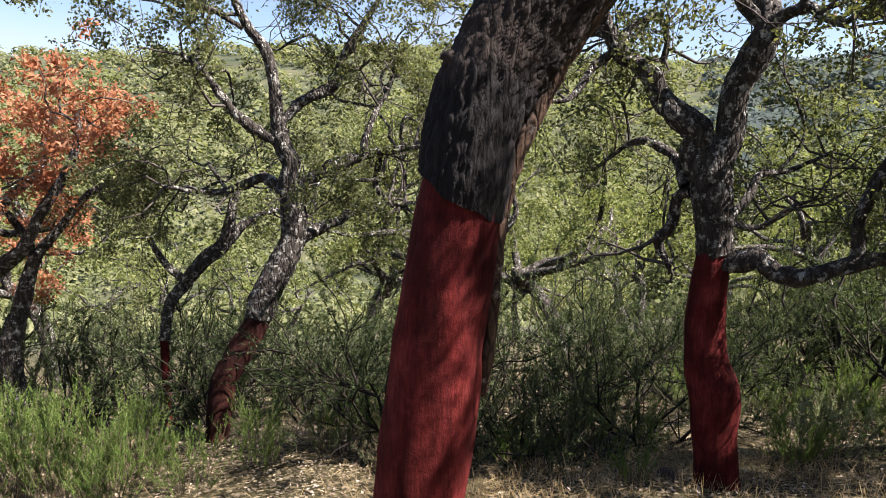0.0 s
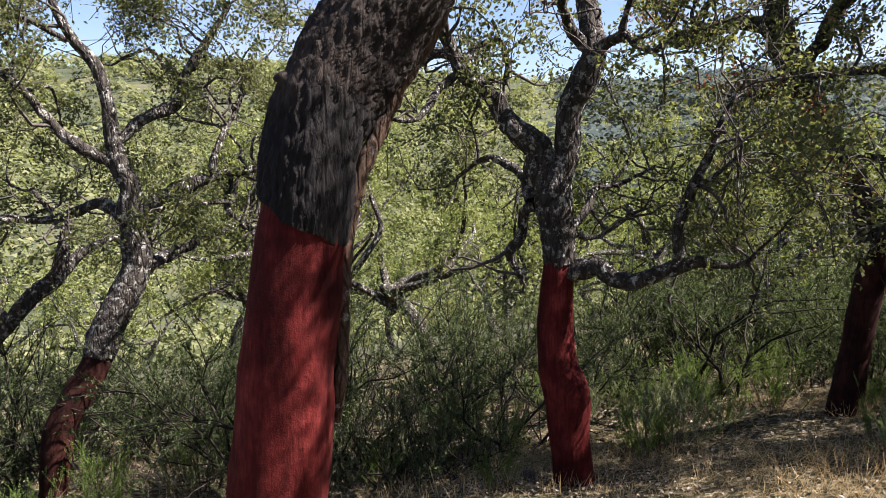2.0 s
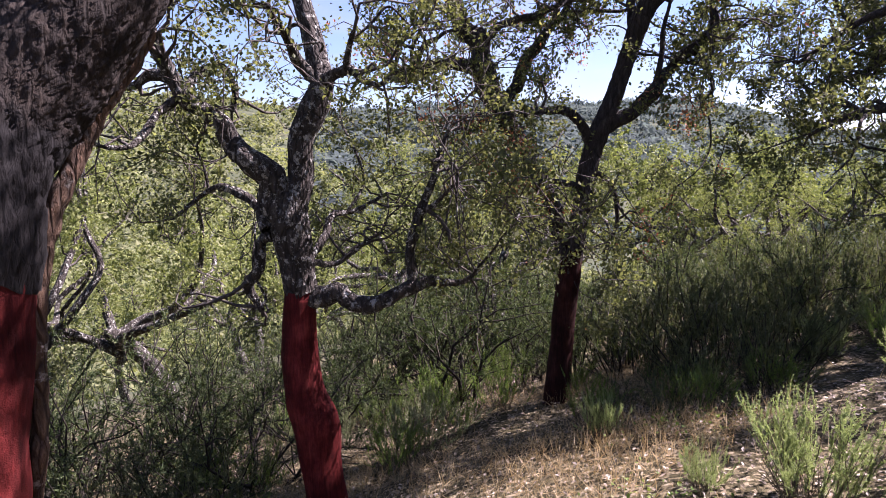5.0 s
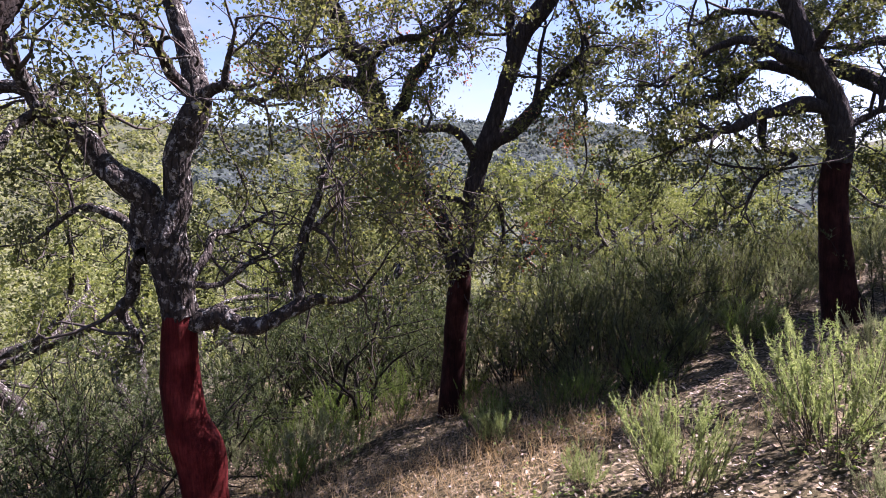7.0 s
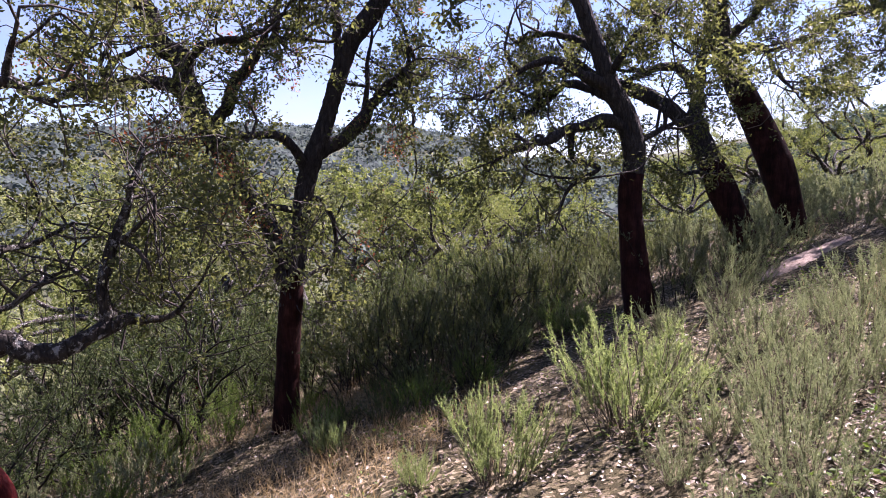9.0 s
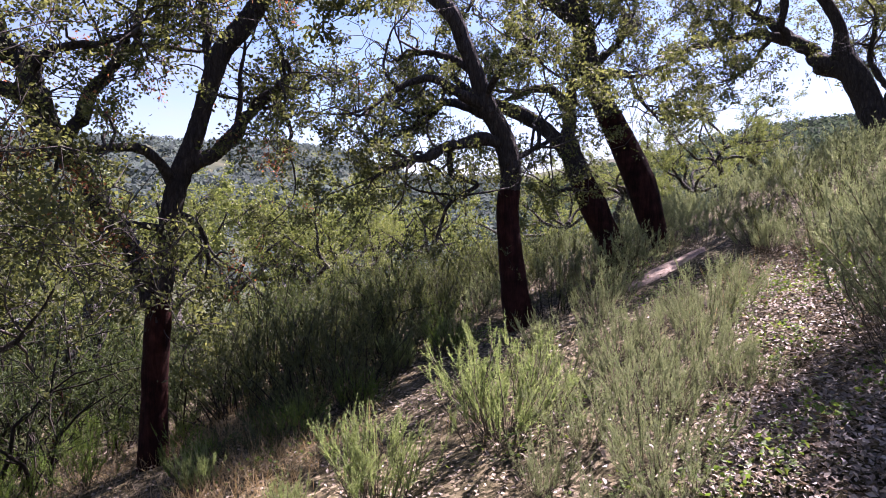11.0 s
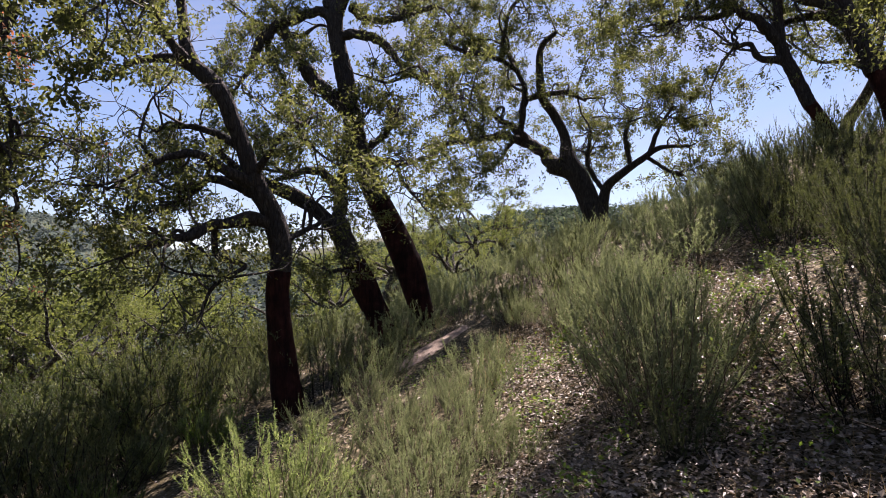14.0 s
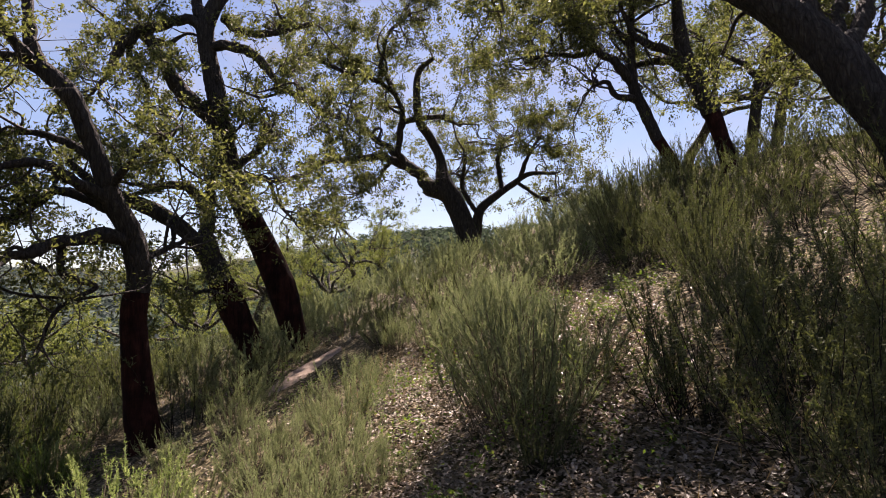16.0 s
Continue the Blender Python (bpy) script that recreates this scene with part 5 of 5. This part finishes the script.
LABELS = {
    "tree_heath": ("Tall feathery dark-green heath shrub with bare lower stems", "shrub", "tree heaths"),
    "heath_bush": ("Dense dark-green feathery heath bush on the slope", "bush", "heath bushes"),
    "heather_bush": ("Low grey-green heather bush on the dry slope", "bush", "heather bushes"),
    "broom_bush": ("Fresh yellow-green upright bush on the dry slope", "bush", "green bushes"),
}
placed = set()


def near_line(x, y, line, width):
    """Whether x, y lies within width of a line given as y over rising x."""
    return line[0][0] < x < line[-1][0] and abs(y - np.interp(x, [p[0] for p in line], [p[1] for p in line])) < width


STRIP_A = [(2.0, -0.45), (3.2, -0.6), (3.9, -0.76), (4.6, -0.9), (5.9, -0.9), (7.4, -0.76)]
STRIP_B = [(1.8, -1.1), (3.1, -1.5), (3.8, -1.68), (4.4, -1.95), (5.8, -2.3), (6.5, -2.7)]
LOW_WAY = [(2.5, 3.0), (3.57, 2.72), (5.1, 2.16), (6.7, 1.24), (8.03, 0.13), (8.9, -0.15)]


def litter_gap(x, y):
    # bare strips of leaf litter between the bushes
    return near_line(x, y, STRIP_A, 0.3) or near_line(x, y, STRIP_B, 0.36)


def on_path(x, y):
    # the trodden strip and the open ground before it stay clear of bushes
    return near_line(x, y, LOW_WAY, 0.42) or (7.4 < x < 9.2 and abs(y - path_y(x)) < 0.5)


def plant(kinds, x, y, size=1.0, turn=None, i=None):
    k = kinds[rng.randint(len(kinds)) if i is None else i % len(kinds)]
    m = stand(k, x, y, rng.uniform(0, 6.28) if turn is None else turn, size / k.scale[0])
    if k.name in placed:
        k = copy_thing(k, m)
    else:
        placed.add(k.name)
        k.matrix_basis = m
    label, cat, group = LABELS[k.name.split(".")[0]]
    return tagged(k, label, cat, group)


def scatter(kinds, count, box, gap, size, keep, top=9.0):
    """Plants count shrubs at random in box (x0, x1, y0, y1), at least gap apart, where keep(x, y) holds."""
    done = []
    for _ in range(count * 30):
        if len(done) >= count:
            break
        x, y = rng.uniform(box[0], box[1]), rng.uniform(box[2], box[3])
        if keep(x, y) and all(math.hypot(x - a, y - b) > gap for a, b in done):
            done.append((x, y))
            # none taller than the line of sight across the valley
            most = (top - 0.02 * math.hypot(x, y) - GZ(x, y)) / 2.3
            plant(kinds, x, y, max(0.3, min(rng.uniform(*size), most)) if top < 9 else rng.uniform(*size))


# thicket below the two front trees and along the valley side
scatter(TALL + BARE, 44, (-6.5, 9, 5.4, 10), 0.8, (0.85, 1.3), lambda x, y: y > 5.5 + 0.2 * abs(x - 1) and not (2.6 < x < 6.5 and y < 8.2 and rng.uniform() < 0.75))
scatter(TALL + BARE, 18, (5.4, 12, 3.4, 8.0), 0.8, (0.6, 0.95), lambda x, y: y > 3.1 and math.hypot(x - 4.9, y - 4.7) > 0.9, 1.9)
scatter(DENSE, 22, (5.8, 10.5, 2.7, 5.6), 0.62, (0.8, 1.3), lambda x, y: math.hypot(x - 4.9, y - 4.7) > 0.9, 2.4)
scatter(DENSE, 16, (8.5, 14, 2.2, 6.5), 0.75, (0.6, 1.1), lambda x, y: y > 2.2 + 0.1 * (x - 7) + 0.9 * (x < 7.8), 2.2)
# chosen bushes beside the path and up the slope: x, y, height
CHOSEN = []


def chosen(kinds, tall, rows):
    for i, (x, y, h) in enumerate(rows):
        CHOSEN.append((x, y))
        plant(kinds, x, y, h / tall, i=i)


def clear(x, y, gap):
    return not on_path(x, y) and not litter_gap(x, y) and all(math.hypot(x - a, y - b) > gap for a, b in CHOSEN)


chosen(FINE_GREEN, 0.8, [(4.2, 0.88, 0.88), (3.5, 1.43, 0.66), (3.42, 1.96, 0.3), (3.99, 3.24, 0.45), (5.56, 3.39, 0.42), (6.4, 2.75, 0.5), (7.0, 2.45, 0.6)])
chosen(GREEN, 0.8, [(3.15, 5.1, 0.64), (2.9, 4.75, 0.56), (1.45, 4.3, 0.36), (1.9, 5.7, 0.6),
                    (1.5, 5.9, 0.56), (0.6, 5.2, 0.44), (6.7, 2.3, 0.5), (4.9, 2.9, 0.44), (4.75, 1.25, 0.3)])
chosen(GREEN, 0.8, [(-3.0, 4.3, 0.8), (-2.5, 4.0, 0.64), (-3.7, 4.9, 0.95), (-2.1, 4.5, 0.64), (-3.2, 5.3, 0.9), (-4.4, 5.5, 0.95), (-2.7, 5.0, 0.72), (-1.6, 4.9, 0.5), (-1.2, 5.7, 0.6),
                    (-0.6, 5.9, 0.6), (-0.1, 5.8, 0.6), (-0.9, 6.3, 0.7), (-4.0, 4.2, 0.8), (-3.4, 3.7, 0.72), (-3.5, 4.3, 0.85), (-2.8, 4.6, 0.75), (-1.9, 5.5, 0.6)])
chosen(FINE_LOW, 0.95, [(4.78, 0.21, 0.68), (7.3, 0.75, 0.75), (6.24, -0.5, 0.4), (3.4, -0.02, 0.6), (3.95, -1.3, 1.0), (4.15, 0.0, 0.6), (4.55, -0.3, 0.55), (3.9, 0.35, 0.5), (5.4, 0.35, 0.55), (5.9, 0.0, 0.4),
                        (3.0, -0.15, 0.4), (5.2, -0.25, 0.5), (6.9, -0.45, 0.35), (4.6, -1.45, 0.85), (5.2, -1.5, 0.85), (5.7, -1.55, 0.8), (6.3, -1.7, 0.8), (4.3, -1.25, 0.65), (3.4, 0.45, 0.35), (2.75, 0.05, 0.35)])
chosen(LOW, 0.95, [(7.0, -2.6, 0.7), (7.6, -2.95, 0.75), (8.3, -3.2, 0.8), (7.4, -2.2, 0.7), (8.2, -2.5, 0.75), (9.0, -3.0, 0.8), (8.8, -3.7, 0.8), (9.7, -3.5, 0.85)])
chosen(FINE_DENSE, 1.15, [(4.15, -1.75, 0.45), (3.34, -2.0, 0.9), (2.62, -2.0, 0.9), (3.0, -2.4, 0.9), (2.4, -2.6, 0.9), (3.7, -2.6, 0.75), (4.2, -2.8, 0.8), (4.8, -3.0, 0.85), (5.4, -3.3, 0.9), (6.5, -3.25, 1.0),
                          (7.2, -3.6, 1.1), (6.0, -3.9, 1.1), (7.9, -4.2, 1.1), (3.3, -3.0, 0.9), (2.1, -1.8, 0.5), (3.5, -1.22, 0.4), (2.1, -2.9, 0.9)])
chosen(DENSE, 1.25, [(0.9, 5.0, 0.9), (1.35, 5.15, 1.0), (0.45, 5.5, 1.05), (1.0, 5.8, 1.1), (-0.5, 5.2, 0.7), (-1.0, 5.4, 0.8), (0.1, 5.1, 0.7)])
# hillside above the path; low bushes nearest to it
scatter(FINE_LOW, 12, (3.2, 8.0, -1.9, 1.1), 0.5, (0.35, 0.65), lambda x, y: clear(x, y, 0.36) and not (x > 5.8 and abs(y) < 0.45))
scatter(LOW + LOW + DENSE[:1], 66, (7.0, 15.5, -7.0, 0.8), 0.72, (0.5, 0.95), lambda x, y: clear(x, y, 0.5) and y > -1.2 - 0.36 * x and not (x < 8.2 and abs(y) < 0.45))
scatter(LOW + LOW + DENSE, 26, (7.4, 16, 0.4, 3.0), 0.68, (0.5, 0.9), lambda x, y: clear(x, y, 0.5))
scatter(DENSE, 30, (4.4, 13.5, -8.0, -2.6), 0.66, (0.55, 0.9), lambda x, y: y < -0.6 - 0.36 * x and x * 0.9 > -y - 0.6 and clear(x, y, 0.55))
scatter(GREEN, 12, (2.4, 6.6, 4.9, 7.6), 0.55, (0.6, 1.0), lambda x, y: y > 4.9)
scatter(LOW, 12, (2.2, 7.0, 5.0, 8.5), 0.7, (0.5, 0.9), lambda x, y: y > 4.9)
# low growth in front of the thicket
scatter(DENSE, 14, (4.4, 9.0, 2.9, 4.4), 0.55, (0.3, 0.6), lambda x, y: math.hypot(x - 4.95, y - 4.6) > 0.6)
scatter(GREEN, 7, (4.4, 8.6, 2.6, 4.2), 0.6, (0.35, 0.7), lambda x, y: math.hypot(x - 4.95, y - 4.6) > 0.6)

# ---- path, litter, grass, stone ----
xs = np.linspace(7.6, 9.2, 60)
us = np.linspace(-1, 1, 9)
X, U = np.meshgrid(xs, us, indexing="ij")
ends = np.clip(np.abs(X - 8.4) / 0.8, 0, 1)
Y = path_y(X) + U * (0.31 + 0.05 * np.sin(X * 4.1) + 0.04 * np.sin(X * 9.7)) * (1 - 0.55 * ends ** 3)
Z = ground_z(X, Y) + 0.014 + 0.006 * np.sin(X * 23) * np.sin(U * 5 + X * 9) - 0.045 * np.abs(U) ** 4 - 0.05 * ends ** 6
i, j = np.meshgrid(np.arange(59), np.arange(8), indexing="ij")
q = np.stack([i * 9 + j, (i + 1) * 9 + j, (i + 1) * 9 + j + 1, i * 9 + j + 1], -1).reshape(-1, 4)
tagged(new("path", make_mesh("path", np.stack([X, Y, Z], -1).reshape(-1, 3), q, [M_PATH], True)), "Narrow trodden earth path along the slope", "path", kind="structure")


def strewn(count, seed, keep, box):
    r = np.random.RandomState(seed)
    x, y = r.uniform(box[0], box[1], count), r.uniform(box[2], box[3], count)
    k = keep(x, y, r)
    return r, x[k], y[k]


def off_strips(x, y):
    far_a, far_b = [np.abs(y - np.interp(x, [p[0] for p in line], [p[1] for p in line])) for line in (STRIP_A, STRIP_B)]
    return np.minimum(far_a / 0.42, far_b / 0.48)


r_, x, y = strewn(110000, 3, lambda x, y, r: r.uniform(0, 1, len(x)) < 1.3 / (1 + 0.025 * (x * x + y * y)) * np.clip(0.65 + 0.5 * np.sin(1.3 * x + 0.7) * np.sin(1.1 * y + x), 0.25, 1), (-5, 12, -7, 8))
n = len(x)
ang = r_.uniform(0, 6.28, n)
A = np.stack([np.cos(ang), np.sin(ang), r_.normal(size=n) * 0.35], -1)
L = r_.uniform(0.022, 0.046, n)
v, f = blades(np.stack([x, y, ground_z(x, y) + r_.uniform(0.008, 0.03, n)], -1), A, np.stack([-np.sin(ang), np.cos(ang), r_.normal(size=n) * 0.4], -1), L, L * 0.55, 0.22)
tagged(new("leaf_litter", make_mesh("leaf_litter", v, f, [M_LITTER])), "Dry fallen oak leaves strewn over the soil", "leaf litter", kind="stuff")

r_, x, y = strewn(90000, 8, lambda x, y, r: (off_strips(x, y) + 0.3 * r.normal(size=len(x)) < 1) & (r.uniform(0, 1, len(x)) < 3.2 / x), (2.0, 7.5, -3.5, -0.2))
n = len(x)
ang = r_.uniform(0, 6.28, n)
A = np.stack([np.cos(ang), np.sin(ang), r_.normal(size=n) * 0.4], -1)
L = r_.uniform(0.018, 0.04, n)
v, f = blades(np.stack([x, y, ground_z(x, y) + r_.uniform(0.008, 0.045, n)], -1), A, np.stack([-np.sin(ang), np.cos(ang), r_.normal(size=n) * 0.5], -1), L, L * 0.55, 0.25)
tagged(new("leaf_litter", make_mesh("leaf_litter", v, f, [M_LITTER])), "Pale dry oak leaves heaped between the bushes", "leaf litter", kind="stuff")

r_, x, y = strewn(44000, 4, lambda x, y, r: (np.sin(0.9 * x + 2) * np.sin(1.2 * y + 0.4 * x) + 0.35 * r.normal(size=len(x)) > 0.35 + 0.5 * (y < 0.8) - 0.45 * ((y > 3) & (y < 5.2) & (x > -0.5) & (x < 5.5))), (-5, 12, -5, 8))
n = len(x)
P = np.stack([x, y, ground_z(x, y) - 0.01], -1)
A = r_.normal(size=(n, 3)) * 0.38 + np.array((0, 0, 1.0))
L = r_.uniform(0.08, 0.3, n)
v, f = blades(P, A, r_.normal(size=(n, 3)), L, np.full(n, 0.0035), 0.1)
tagged(new("dry_grass", make_mesh("dry_grass", v, f, [M_DRYGRASS])), "Thin straw-coloured dry grass on the slope", "grass", kind="stuff")

r_, x, y = strewn(42000, 14, lambda x, y, r: (np.sin(1.7 * x + 1) * np.sin(1.9 * y + 0.6 * x) + 0.5 * r.normal(size=len(x)) > 0.1), (-1.5, 6.2, 2.2, 5.6))
n = len(x)
P = np.stack([x, y, ground_z(x, y) - 0.005], -1)
A = r_.normal(size=(n, 3)) * 0.8 + np.array((0, 0, 0.6))
L = r_.uniform(0.06, 0.22, n)
v, f = blades(P, A, r_.normal(size=(n, 3)), L, np.full(n, 0.004), 0.1)
tagged(new("straw", make_mesh("straw", v, f, [M_DRYGRASS])), "Flattened pale straw on the clearing's soil", "grass", kind="stuff")

# small green herbs between the bushes
r_, x, y = strewn(9000, 6, lambda x, y, r: np.sin(2.3 * x + 1.1) * np.sin(2.9 * y + 0.7 * x) + 0.3 * r.normal(size=len(x)) > 0.62, (2.2, 9, -4.5, 3))
k = 4
n = len(x) * k
cx, cy = np.repeat(x, k) + r_.normal(size=n) * 0.025, np.repeat(y, k) + r_.normal(size=n) * 0.025
P = np.stack([cx, cy, ground_z(cx, cy) + r_.uniform(0.01, 0.12, n)], -1)
A = r_.normal(size=(n, 3)) * np.array((1, 1, 0.4)) + np.array((0, 0, 0.25))
L = r_.uniform(0.018, 0.04, n)
v, f = blades(P, A, r_.normal(size=(n, 3)) * np.array((1, 1, 0.3)), L, L * 0.6, 0.15)
tagged(new("herbs", make_mesh("herbs", v, f, [M_HERB])), "Small bright green herbs between the bushes", "plants", kind="stuff")

# taller broad-leaved herbs coming up through the litter
r_, x, y = strewn(900, 9, lambda x, y, r: (off_strips(x, y) < 1.1) & (np.sin(5 * x + 1) * np.sin(6 * y + 2) + 0.4 * r.normal(size=len(x)) > 0.3), (2.4, 6.5, -3.0, -0.3))
k = 22
n = len(x) * k
tall = np.repeat(r_.uniform(0.08, 0.28, len(x)), k)
up = r_.uniform(0.1, 1, n)
cx, cy = np.repeat(x, k) + r_.normal(size=n) * 0.03, np.repeat(y, k) + r_.normal(size=n) * 0.03
P = np.stack([cx, cy, ground_z(cx, cy) + tall * up], -1)
A = r_.normal(size=(n, 3)) * np.array((1, 1, 0.4)) + np.array((0, 0, 0.35))
L = r_.uniform(0.016, 0.034, n)
v, f = blades(P, A, r_.normal(size=(n, 3)) * np.array((1, 1, 0.3)), L, L * 0.6, 0.15)
tagged(new("leafy_herbs", make_mesh("leafy_herbs", v, f, [M_HERB])), "Leafy green herbs coming up through dry litter", "plants", kind="stuff")

bm = bmesh.new()
bmesh.ops.create_icosphere(bm, subdivisions=3, radius=0.075)
for w in bm.verts:
    w.co *= 1 + 0.25 * noise.noise(w.co * 14) + 0.12 * noise.noise(w.co * 40)
    w.co.z *= 0.6
me = bpy.data.meshes.new("stone")
bm.to_mesh(me)
me.materials.append(M_STONE)
stone = tagged(new("stone", me), "Small rough dark brown stone on leaf-strewn soil", "stone")
stone.location = (1.78, 4.5, GZ(1.78, 4.5) + 0.02)
